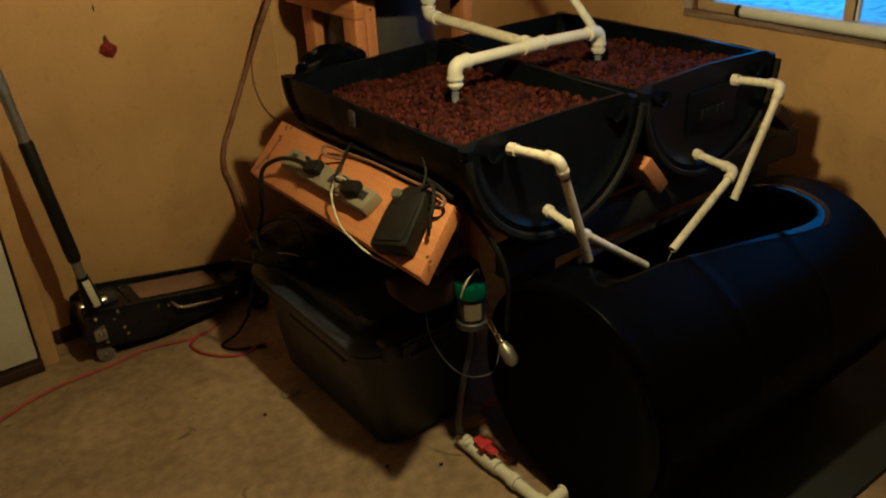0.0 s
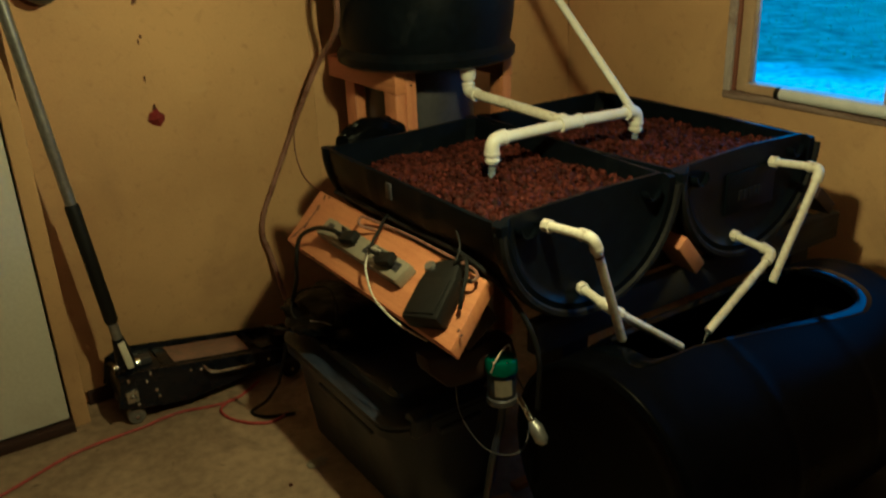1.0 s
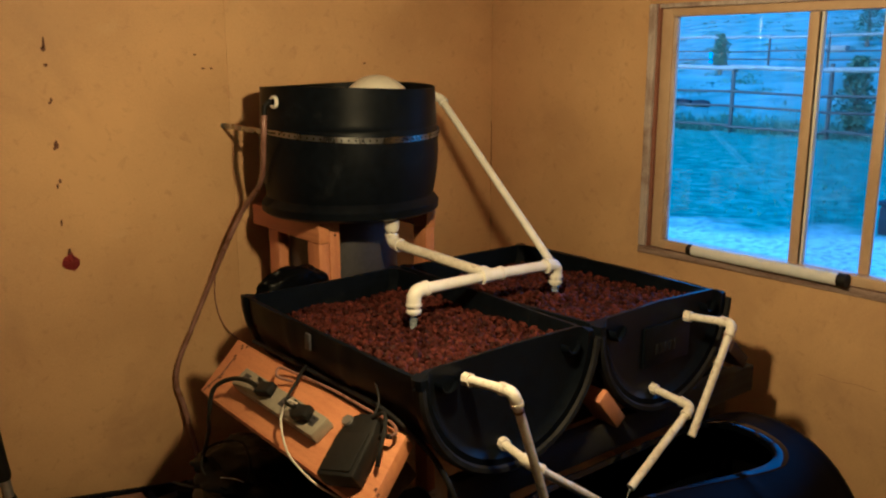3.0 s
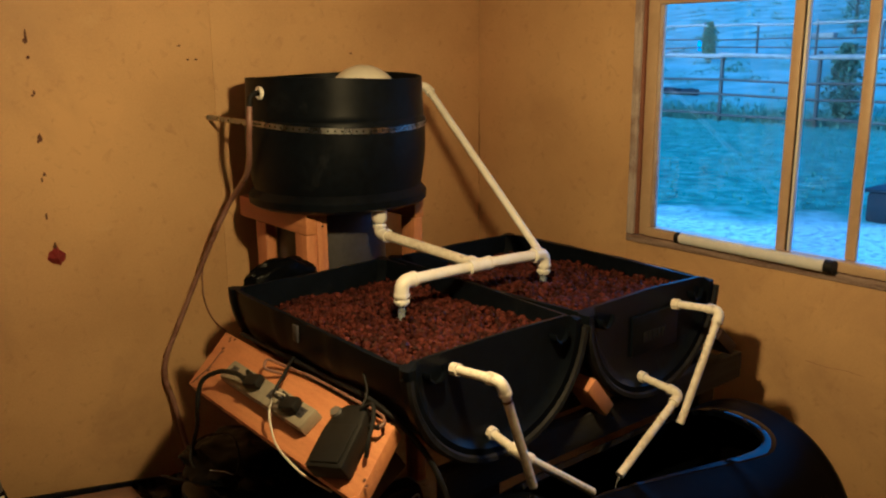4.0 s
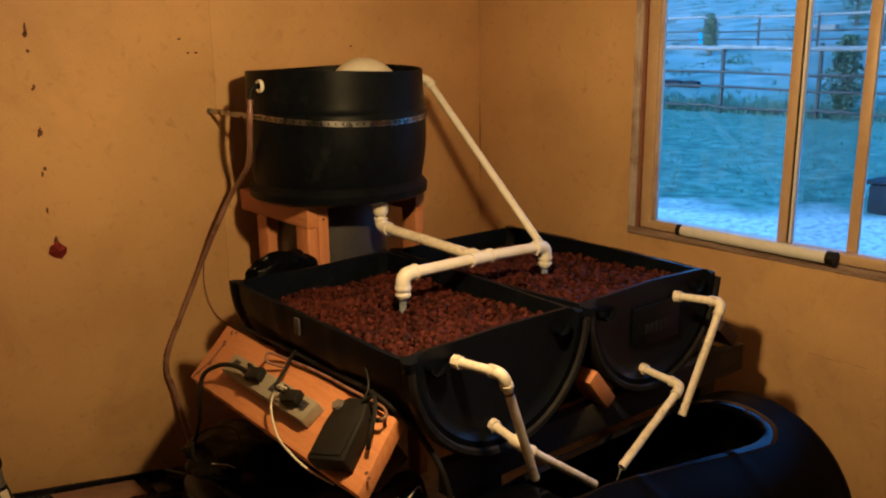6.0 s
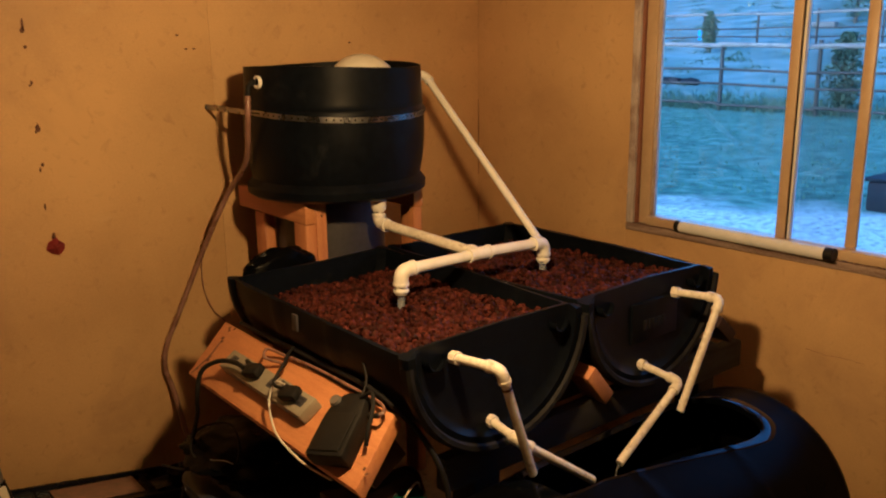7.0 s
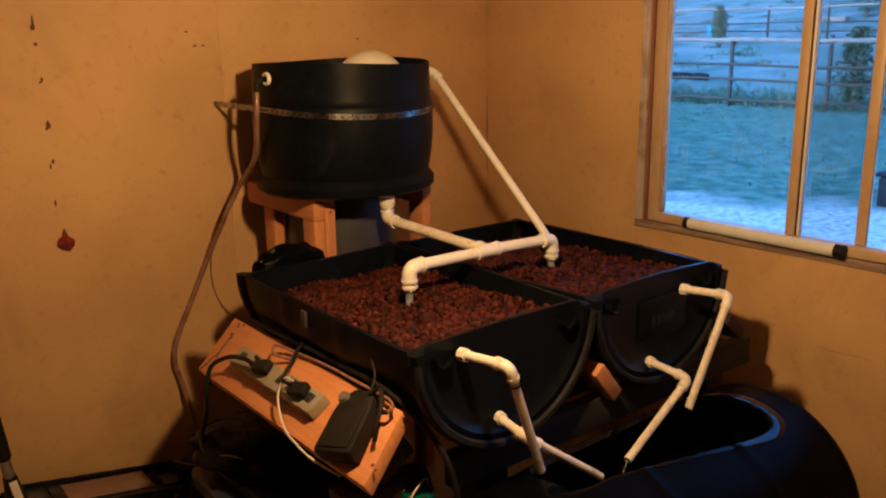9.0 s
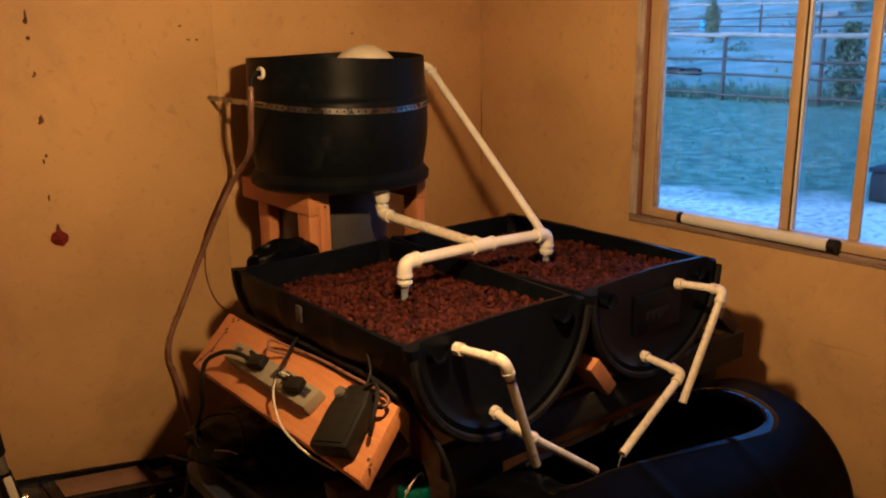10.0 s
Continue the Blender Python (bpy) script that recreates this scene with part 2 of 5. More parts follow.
def yard_edge(at, soft, wobble, scale):
    """0 nearer than x = at, 1 beyond, with a ragged border."""
    n = yard_noise(scale)
    ma = nt.nodes.new("ShaderNodeMath")
    ma.operation = 'MULTIPLY_ADD'
    nt.links.new(n.outputs[0], ma.inputs[0])
    ma.inputs[1].default_value = wobble
    nt.links.new(dot.outputs["Value"], ma.inputs[2])
    mr = nt.nodes.new("ShaderNodeMapRange")
    mr.inputs[1].default_value, mr.inputs[2].default_value = at + wobble / 2 - soft, at + wobble / 2 + soft
    nt.links.new(ma.outputs[0], mr.inputs[0])
    return mr.outputs[0]


gravel_c = yard_ramp(yard_noise(13.0, 8).outputs[0], [(0.36, (0.25, 0.27, 0.26)), (0.47, (0.50, 0.53, 0.50)), (0.66, (0.62, 0.66, 0.63))])
grass_c = yard_ramp(yard_noise(4.2, 9).outputs[0], [(0.33, (0.034, 0.088, 0.062)), (0.52, (0.085, 0.168, 0.118)), (0.68, (0.16, 0.26, 0.20))])
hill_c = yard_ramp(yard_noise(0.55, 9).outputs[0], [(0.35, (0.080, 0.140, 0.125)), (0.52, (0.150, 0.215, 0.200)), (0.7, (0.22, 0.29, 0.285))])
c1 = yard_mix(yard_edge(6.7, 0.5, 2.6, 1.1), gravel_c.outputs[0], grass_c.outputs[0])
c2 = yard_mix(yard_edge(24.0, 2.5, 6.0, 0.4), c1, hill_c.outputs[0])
nt.links.new(c2, yb.inputs["Base Color"])
ybump = nt.nodes.new("ShaderNodeBump")
ybump.inputs["Distance"].default_value = 0.03
nt.links.new(yard_noise(7.0).outputs[0], ybump.inputs["Height"])
nt.links.new(ybump.outputs[0], yb.inputs["Normal"])


# ---- building helpers ----
BASE = {}


def thing(name, base, label, category, group=""):
    e = new(name)
    e.location = base
    e.empty_display_size = 0.05
    BASE[e.name] = Vector(base)
    return tagged(e, label, category, group)


def part(name, bm, material, parent=None, label="", smooth=True):
    """Links a bmesh, built in world metres, as one mesh object under its thing or part."""
    base = BASE[parent.name] if parent else Vector((0, 0, 0))
    bmesh.ops.recalc_face_normals(bm, faces=bm.faces)
    bmesh.ops.translate(bm, verts=bm.verts, vec=-base)
    me = bpy.data.meshes.new(name)
    bm.to_mesh(me)
    bm.free()
    me.materials.append(material)
    if smooth:
        me.polygons.foreach_set("use_smooth", [True] * len(me.polygons))
        me.set_sharp_from_angle(angle=radians(38))
    ob = new(name, me)
    if parent:
        ob.parent = parent
        BASE[ob.name] = base
    else:
        BASE[ob.name] = Vector((0, 0, 0))
    if label:
        ob["label"] = label
    return ob


def box(lo, hi, bevel=0.004, bm=None, turn=None, seg=2):
    """A bevelled block between two corners; turn: a matrix applied about its centre."""
    bm = bm or bmesh.new()
    lo, hi = Vector(lo), Vector(hi)
    c, d = (lo + hi) / 2, hi - lo
    made = bmesh.ops.create_cube(bm, size=1, matrix=Matrix.Diagonal((*d, 1)))
    vs = made["verts"]
    if bevel:
        es = list({e for v in vs for e in v.link_edges})
        r = bmesh.ops.bevel(bm, geom=es, offset=min(bevel, min(d) * 0.45), segments=seg, affect='EDGES', profile=0.5)
        vs = list({v for f in r["faces"] for v in f.verts} | {v for v in vs if v.is_valid})
    m = Matrix.Translation(c) @ (turn.to_4x4() if turn else Matrix())
    bmesh.ops.transform(bm, matrix=m, verts=vs)
    return bm


def smooth_path(pts, n=8):
    """Catmull-Rom through the points."""
    p = [Vector(q) for q in pts]
    p = [p[0] * 2 - p[1]] + p + [p[-1] * 2 - p[-2]]
    out = []
    for i in range(1, len(p) - 2):
        for k in range(n):
            t = k / n
            out.append(0.5 * (2 * p[i] + (p[i + 1] - p[i - 1]) * t + (2 * p[i - 1] - 5 * p[i] + 4 * p[i + 1] - p[i + 2]) * t * t
                              + (3 * p[i] - p[i - 1] - 3 * p[i + 1] + p[i + 2]) * t ** 3))
    return out + [p[-2]]


def tube(pts, r, seg=12, bm=None, n=0, hollow=0.0):
    """A round tube along points; n > 0 smooths the path; r may be a list; hollow: wall thickness shown at the far end."""
    bm = bm or bmesh.new()
    p = smooth_path(pts, n) if n else [Vector(q) for q in pts]
    rs = r if isinstance(r, (list, tuple)) else [r] * len(p)
    rings, side = [], None
    for i, q in enumerate(p):
        d = (p[min(i + 1, len(p) - 1)] - p[max(i - 1, 0)]).normalized()
        side = d.orthogonal().normalized() if side is None else (side - d * side.dot(d)).normalized()
        up = d.cross(side)
        rings.append([bm.verts.new(q + (side * math.cos(a) + up * math.sin(a)) * rs[i]) for a in (2 * math.pi * k / seg for k in range(seg))])
    for a, b in zip(rings, rings[1:]):
        for k in range(seg):
            bm.faces.new((a[k], a[(k + 1) % seg], b[(k + 1) % seg], b[k]))
    bm.faces.new(rings[0])
    if hollow:
        d = (p[-1] - p[-2]).normalized()
        inner = [bm.verts.new(p[-1] + (v.co - p[-1]) * (1 - hollow / rs[-1])) for v in rings[-1]]
        deep = [bm.verts.new(v.co - d * 0.06) for v in inner]
        for k in range(seg):
            j = (k + 1) % seg
            bm.faces.new((rings[-1][k], rings[-1][j], inner[j], inner[k]))
            bm.faces.new((inner[k], inner[j], deep[j], deep[k]))
        bm.faces.new(deep)
    else:
        bm.faces.new(rings[-1])
    return bm


def lathe(profile, origin, axis='z', seg=64, start=0.0, sweep=2 * math.pi, loop=False, bm=None):
    """Turns (along, radius) points about an axis through origin. loop: the profile closes on itself (a shell)."""
    bm = bm or bmesh.new()
    o = Vector(origin)
    full = abs(sweep - 2 * math.pi) < 1e-6
    cols = []
    for k in range(seg + (0 if full else 1)):
        a = start + sweep * k / seg
        col = []
        for s, r in profile:
            u, v = r * math.cos(a), r * math.sin(a)
            q = {'z': (u, v, s), 'y': (u, s, v), 'x': (s, u, v)}[axis]
            col.append(bm.verts.new(o + Vector(q)))
        cols.append(col)
    n = len(profile)
    for k in range(seg):
        a, b = cols[k], cols[(k + 1) % len(cols)]
        for i in range(n if loop else n - 1):
            j = (i + 1) % n
            bm.faces.new((a[i], a[j], b[j], b[i]))
    if loop and not full:
        bm.faces.new(cols[0])
        bm.faces.new(cols[-1])
    bmesh.ops.remove_doubles(bm, verts=bm.verts, dist=1e-5)
    return bm


def slab(outline, depth, axis='y', at=0.0, bevel=0.003):
    """A plate of any outline (two coordinates), extruded along an axis."""
    bm = bmesh.new()
    put = {'y': lambda a, b, d: (a, d, b), 'x': lambda a, b, d: (d, a, b), 'z': lambda a, b, d: (a, b, d)}[axis]
    lo = [bm.verts.new(put(a, b, at)) for a, b in outline]
    hi = [bm.verts.new(put(a, b, at + depth)) for a, b in outline]
    bm.faces.new(lo)
    bm.faces.new(hi)
    for i in range(len(lo)):
        j = (i + 1) % len(lo)
        bm.faces.new((lo[i], lo[j], hi[j], hi[i]))
    bmesh.ops.recalc_face_normals(bm, faces=bm.faces)
    if bevel:
        bmesh.ops.bevel(bm, geom=list(bm.edges), offset=bevel, segments=2, affect='EDGES', profile=0.5)
    return bm


def ball(c, r, sub=3, squash=(1, 1, 1), rough=0.0, scale=8.0):
    bm = bmesh.new()
    bmesh.ops.create_icosphere(bm, subdivisions=sub, radius=1)
    for v in bm.verts:
        k = 1 + rough * noise.fractal(v.co * scale * 0.3 + Vector(c) * 3, 0.8, 2.0, 4)
        v.co = Vector(c) + Vector((v.co.x * squash[0], v.co.y * squash[1], v.co.z * squash[2])) * r * k
    return bm


# ---- the shed's shell ----
WY, WX = 0.12, 0.10          # inner faces of the two walls that meet in the corner
WEST, SOUTH, TOP = -6.2, -7.0, 2.44
WIN_L, WIN_R, WIN_B, WIN_T = -0.722, -2.35, 0.925, 1.833   # rough opening in the window wall

floor = part("floor", box((WEST - 0.1, SOUTH - 0.1, -0.12), (WX + 0.42, WY + 0.1, 0), 0), M_FLOOR)
tagged(floor, "worn tan-brown concrete slab with dark stains", "floor", kind="structure")
ceiling = part("ceiling", box((WEST - 0.1, SOUTH - 0.1, TOP), (WX + 0.42, WY + 0.1, TOP + 0.1), 0), M_CEIL)
tagged(ceiling, "unseen plain ceiling, toned dark to cut bounced light", "ceiling", kind="structure")

wall_north = part("wall_north", box((WEST - 0.1, WY + 0.012, -0.02), (WX + 0.16, WY + 0.12, TOP), 0), M_WALL)
tagged(wall_north, "tan wallboard wall with nail marks and seams", "wall", kind="structure")
seams = [WEST, -4.83, -3.61, -2.39, -1.17, WX]
for a, b in zip(seams, seams[1:]):
    part("wallboard_sheet", box((a + 0.0003, WY, 0.05), (b - 0.0003, WY + 0.0125, TOP - 0.002), 0.0006), M_WALL, wall_north)

wall_east = part("wall_east", box((WX + 0.012, SOUTH, -0.02), (WX + 0.13, WIN_R, TOP), 0), M_WALL)
tagged(wall_east, "tan wallboard wall holding the sliding window", "wall", kind="structure")
for lo, hi in (((WIN_L, -0.02), (WY + 0.11, TOP)), ((WIN_R, -0.02), (WIN_L, WIN_B - 0.03)), ((WIN_R, WIN_T), (WIN_L, TOP))):
    part("wall_core", box((WX + 0.012, lo[0], lo[1]), (WX + 0.13, hi[0], hi[1]), 0), M_WALL, wall_east)
for (y0, z0), (y1, z1) in (((SOUTH, 0.03), (WIN_R, TOP)), ((WIN_L, 0.03), (WY, TOP)), ((WIN_R, 0.03), (WIN_L, WIN_B - 0.03)), ((WIN_R, WIN_T), (WIN_L, TOP))):
    part("wallboard_sheet", box((WX, y0, z0), (WX + 0.0125, y1, z1), 0.001), M_WALL, wall_east)

# Unseen closing walls; their dark colour keeps fill light low.
for nm, lo, hi in (("wall_west", (WEST - 0.12, SOUTH, -0.02), (WEST, WY + 0.1, TOP)), ("wall_south", (WEST, SOUTH - 0.12, -0.02), (WX + 0.42, SOUTH, TOP))):
    tagged(part(nm, box(lo, hi, 0), M_BACK), "unseen plain wall behind the camera, dark to cut bounced light", "wall", kind="structure")

baseboard = part("baseboard", box((-2.17, WY - 0.014, 0.0), (WX - 0.012, WY - 0.0005, 0.055), 0.003), M_DARKWOOD)
tagged(baseboard, "dark grimy wooden strip along the wall foot", "baseboard", kind="structure")


part("corner_gap", tube([(WX - 0.0005, WY - 0.0012, 1.02), (WX - 0.0005, WY - 0.0015, 1.20), (WX - 0.0005, WY - 0.001, 1.36)], [0.0008, 0.0022, 0.0008], 6), M_SMEAR, wall_north, "dark open joint in the corner")


# ---- window ----
window = part("window_1", box((WX + 0.055, WIN_R, WIN_B - 0.028), (WX + 0.125, WIN_L, WIN_B - 0.003), 0.003), M_JAMB)
tagged(window, "almond framed sliding window with raw wood jambs", "window", kind="structure")
part("jamb", box((WX - 0.004, WIN_L - 0.032, WIN_B), (WX + 0.055, WIN_L - 0.0005, WIN_T), 0.002), M_JAMB, window, "greyed raw wooden jamb")
part("jamb", box((WX + 0.006, WIN_L - 0.045, WIN_B), (WX + 0.058, WIN_L - 0.033, WIN_T), 0.002), M_RUST, window, "red-brown stained jamb strip")
part("head_jamb", box((WX - 0.004, WIN_R, WIN_T - 0.016), (WX + 0.12, WIN_L - 0.046, WIN_T - 0.0005), 0.002), M_JAMB, window)
part("sill", box((WX - 0.006, WIN_R, WIN_B - 0.029), (WX + 0.054, WIN_L - 0.0005, WIN_B - 0.002), 0.003), M_SILL, window, "rough grimy wooden sill")
FX = WX + 0.014
Y0, Y1, Z0, Z1 = WIN_L - 0.047, WIN_R + 0.03, WIN_B + 0.001, WIN_T - 0.017
for nm, lo, hi in (
        ("window_frame", (FX, Y0 - 0.048, Z0), (FX + 0.05, Y0, Z1)), ("window_frame", (FX, Y1, Z0), (FX + 0.05, Y1 + 0.032, Z1)),
        ("window_frame", (FX, Y1 + 0.033, Z1 - 0.03), (FX + 0.05, Y0 - 0.041, Z1)), ("window_frame", (FX - 0.012, Y1 + 0.033, Z0), (FX + 0.05, Y0 - 0.041, Z0 + 0.034)),
        ("mullion", (FX + 0.002, -1.362, Z0 + 0.035), (FX + 0.026, -1.327, Z1 - 0.031)),
        ("sash_stile", (FX + 0.026, -1.588, Z0 + 0.035), (FX + 0.046, -1.552, Z1 - 0.031))):
    part(nm, box(lo, hi, 0.004), M_ALMOND, window)
for y0, y1, m_, n_, l_ in ((-1.368, -1.3625, M_RUBBER, "gasket", "dark rubber glazing gasket"), (-1.377, -1.3685, M_DOME, "sash_edge", "pale edge of the sliding sash")):
    part(n_, box((FX + 0.004, y0, Z0 + 0.036), (FX + 0.024, y1, Z1 - 0.032), 0.001), m_, window, l_)
for y0, y1, x, m in ((Y0 - 0.049, -1.327, FX + 0.014, M_GLASS), (-1.372, -1.552, FX + 0.034, M_SCREENED), (-1.589, Y1 + 0.033, FX + 0.034, M_GLASS)):
    pane = part("pane", box((x, y1, Z0 + 0.034), (x + 0.003, y0, Z1 - 0.03), 0), m, window, smooth=False)
    pane.visible_shadow = False

part("sash_edge", box((FX + 0.006, Y0 - 0.062, Z0 + 0.036), (FX + 0.024, Y0 - 0.0485, Z1 - 0.032), 0.002), M_JAMB, window, "pale weathered inner edge of the frame")

# two-foot tube light lying on the sill
tube_light = thing("tube_light", (WX - 0.02, -1.28, WIN_B), "white two-foot tube light fixture with black ends resting on the sill", "light fixture")
ta, tb = Vector((WX - 0.010, -0.957, WIN_B + 0.021)), Vector((WX - 0.024, -1.553, WIN_B + 0.021))
d = (tb - ta).normalized()
part("tube_body", tube([ta + d * 0.02, tb - d * 0.03], 0.021, 20), M_TUBEWHITE, tube_light)
part("end_cap", tube([ta, ta + d * 0.0195], 0.021, 16), M_RUBBER, tube_light, "black end cap")
part("end_cap", tube([tb - d * 0.029, tb], 0.0225, 16), M_RUBBER, tube_light, "black end cap")

# the window wall stands a little out of square
swing = Matrix.Translation((WX, WY, 0)) @ pose(0, 0, 0, 0, 0, 1.8) @ Matrix.Translation((-WX, -WY, 0))
for o in (wall_east, window):
    o.matrix_basis = swing
tube_light.matrix_basis = swing @ Matrix.Translation(tube_light.location)

# ---- door in its boxed frame ----
door = part("door_1", box((-3.15, -0.012, 0.045), (-2.256, 0.03, 2.06), 0.003), M_DOOR)
tagged(door, "off-white painted flat door, shut", "door", kind="structure")
part("casing", box((-2.246, -0.006, 0.0), (-2.192, WY - 0.001, 2.12), 0.003), M_WALL, door, "tan boxed door casing")
part("casing", box((-3.215, -0.006, 0.0), (-3.16, WY - 0.001, 2.12), 0.003), M_WALL, door, "tan boxed door casing")
part("head_casing", box((-3.158, -0.006, 2.075), (-2.247, WY - 0.001, 2.12), 0.003), M_WALL, door)
part("threshold", box((-3.158, -0.035, 0.0), (-2.2465, WY - 0.001, 0.036), 0.004), M_DARKWOOD, door, "dark worn wooden threshold")
part("door_stop", box((-2.2555, 0.02, 0.04), (-2.2465, 0.06, 2.07), 0.002), M_RUBBER, door)

# ---- marks on the north wall ----
stain = thing("nail_marks", (-1.78, WY, 1.3), "column of dark smeared nail heads on tan wallboard", "nail marks")
rnd = random.Random(4)
for z, h, w in ((1.690, 0.036, 0.010), (1.672, 0.020, 0.016), (1.622, 0.012, 0.013), (1.513, 0.016, 0.008), (1.505, 0.008, 0.010), (1.372, 0.030, 0.014), (1.36, 0.012, 0.008), (1.254, 0.014, 0.010), (1.238, 0.016, 0.008), (1.118, 0.024, 0.007)):
    x = -1.777 + rnd.uniform(-0.006, 0.006)
    outline = [(x + w * 0.5 * math.cos(a) * rnd.uniform(0.6, 1.1), z + h * 0.5 * math.sin(a) * rnd.uniform(0.7, 1.15)) for a in (k * math.pi / 6 for k in range(12))]
    part("nail", slab(outline, 0.003, 'y', WY - 0.0025, 0.0), M_SMEAR, stain)
for x, z in ((-1.262, 1.607), (-1.232, 1.607), (-1.29, 1.654), (-0.585, 1.62)):
    part("nail", slab([(x + 0.006 * math.cos(a), z + 0.003 * math.sin(a)) for a in (k * math.pi / 4 for k in range(8))], 0.003, 'y', WY - 0.0025, 0.0), M_SMEAR, stain)

tag = part("red_tag", bmesh.new(), M_REDTAG)
bm = bmesh.new()
outline = [(-0.003, 0.036), (0.006, 0.034), (0.013, 0.018), (0.030, 0.004), (0.029, -0.016), (0.010, -0.031), (-0.014, -0.024), (-0.028, -0.006), (-0.020, 0.014), (-0.008, 0.022)]
lo = [bm.verts.new((-1.766 + a, WY - 0.004 - 0.006 * math.sin(3 * i), 0.985 + b)) for i, (a, b) in enumerate(outline)]
mid = bm.verts.new((-1.766, WY - 0.022, 0.982))
for i in range(len(lo)):
    bm.faces.new((lo[i], lo[(i + 1) % len(lo)], mid))
bmesh.ops.solidify(bm, geom=list(bm.faces), thickness=0.002)
bm.to_mesh(tag.data)
bm.free()
part("stem", tube([(-1.767, WY - 0.006, 1.012), (-1.764, WY - 0.005, 1.03)], [0.006, 0.003], 8), M_SMEAR, tag, "dark nail holding the rag")
tagged(tag, "crumpled red rag scrap pinned to the wall", "rag")

# faint repaired crack on the window wall
crack = part("wall_crack", tube([(WX - 0.0005, -1.48, 0.604), (WX - 0.0005, -1.55, 0.600), (WX - 0.0005, -1.61, 0.606), (WX - 0.0005, -1.674, 0.602)], 0.0005, 6), M_RUST)
crack.matrix_basis = swing
tagged(crack, "thin scraped crack line in the wallboard", "crack")

# ---- galvanised pipe on the wall ----
flue = thing("flue_pipe", (-2.055, 0.045, 1.39), "shiny galvanised metal pipe hanging down along the wall", "pipe")
part("pipe_body", tube([(-2.044, 0.045, TOP), (-2.049, 0.045, 1.60), (-2.053, 0.045, 1.482)], 0.0545, 32), M_FLUE, flue)
bend = [(-2.053 - 0.002 * k / 6, 0.045 + 0.052 * (1 - math.cos(k * math.pi / 12)), 1.500 - 0.054 * math.sin(k * math.pi / 12)) for k in range(7)]
part("elbow", tube(bend + [(-2.055, WY + 0.02, 1.446)], 0.0575, 32), M_FLUEDULL, flue, "dull elbow bending into the wall")
part("elbow_heel", ball((-2.054, 0.045, 1.4445), 0.0565, 4, (1.0, 1.0, 1.0), 0.0), M_FLUEDULL, flue)
part("crimp_band", lathe([(-0.003, 0.0548), (0, 0.0562), (0.003, 0.0548)], (-2.053, 0.045, 1.468), 'z', 32), M_FLUE, flue)
part("foil_patch", ball((-2.031, -0.0045, 1.524), 0.026, 4, (0.80, 0.36, 1.25), 0.45, 12), M_CHROME, flue, "crinkled shiny foil tape")
part("wall_hole", slab([(-2.055 + 0.072 * math.cos(a), 1.448 + 0.072 * math.sin(a)) for a in (k * math.pi / 16 for k in range(32))], 0.003, 'y', WY - 0.0025, 0.0), M_SMEAR, flue, "dark ragged edge of the hole in the wallboard")


# ---- growing beds: two half drums ----
RIM, BED_Y0, BED_Y1, R = 0.95, -1.392, -0.488, 0.292
L = BED_Y1 - BED_Y0


def drum_profile(n_hoops=(0.31, 0.59)):
    out = [(0.018, 0.0), (0.018, 0.235), (0.012, 0.25), (0.0, 0.262), (0.0, 0.282), (0.012, 0.288), (0.03, 0.287), (0.042, 0.277)]
    for k in range(1, 30):
        s = 0.042 + (L - 0.084) * k / 30
        r = 0.277 + 0.017 * math.sin(math.pi * k / 30) ** 0.7
        for h in n_hoops:
            r += 0.006 * math.exp(-((s - h * L / 0.9) / 0.012) ** 2)
        out.append((s, r))
    out += [(L - s, r) for s, r in reversed(out[:8])]
    return out


def bed(cx, label):
    e = thing("grow_bed", (cx, (BED_Y0 + BED_Y1) / 2, RIM - R), label, "grow bed", "half-drum grow beds")
    outer = drum_profile()
    inner = [(0.028, 0.0), (0.028, 0.245), (0.05, 0.268), (L / 2, 0.284), (L - 0.05, 0.268), (L - 0.028, 0.245), (L - 0.028, 0.0)]
    shell = lathe(outer + inner[::-1], (cx, BED_Y0, RIM), 'y', 56, math.pi, math.pi, loop=True)
    for v in shell.verts:       # sagging, unevenly sawn rim
        if v.co.z > RIM - 0.10:
            k = (v.co.z - RIM + 0.10) / 0.10
            v.co.z += k * 0.008 * noise.noise(Vector((v.co.x * 3, v.co.y * 5, cx * 7)))
            v.co.x += k * 0.010 * noise.noise(Vector((v.co.y * 4, cx * 3, 1.0)))
    for v in shell.verts:       # end panel stands a little proud of the sawn sides
        s = v.co.y - BED_Y0
        if 0.01 < s < 0.032 and abs(v.co.x - cx) < 0.26 and v.co.z > RIM - 0.02:
            v.co.z += 0.020 - 0.03 * abs(v.co.x - cx)
    part("drum_shell", shell, M_BLACK, e)
    part("end_chime", lathe([(-0.004, 0.276), (-0.012, 0.281), (-0.014, 0.292), (-0.008, 0.299), (0.012, 0.300), (0.018, 0.2865)], (cx, BED_Y0, RIM), 'y', 48, math.pi + 0.06, math.pi - 0.12), M_CHIME, e, "scuffed grey-black moulded ring")
    for sx in (-1, 1):      # sawn-through bung collars near the rim
        part("bung", lathe([(-0.005, 0.019), (-0.007, 0.024), (0.002, 0.029), (0.018, 0.030)], (cx + sx * 0.205, BED_Y0 + 0.004, RIM - 0.022), 'y', 20, math.pi * 0.95, math.pi * 1.1), M_BLACK, e)
    part("clip", box((cx - 0.2955, -0.92, RIM - 0.058), (cx - 0.288, -0.895, RIM - 0.012), 0.002), M_GREY, e)
    return e


BX = (-1.168, -0.577)
bed_a = bed(BX[0], "black half plastic drum grow bed filled with clay pebbles")
bed_b = bed(BX[1], "black half plastic drum grow bed with moulded end panel")
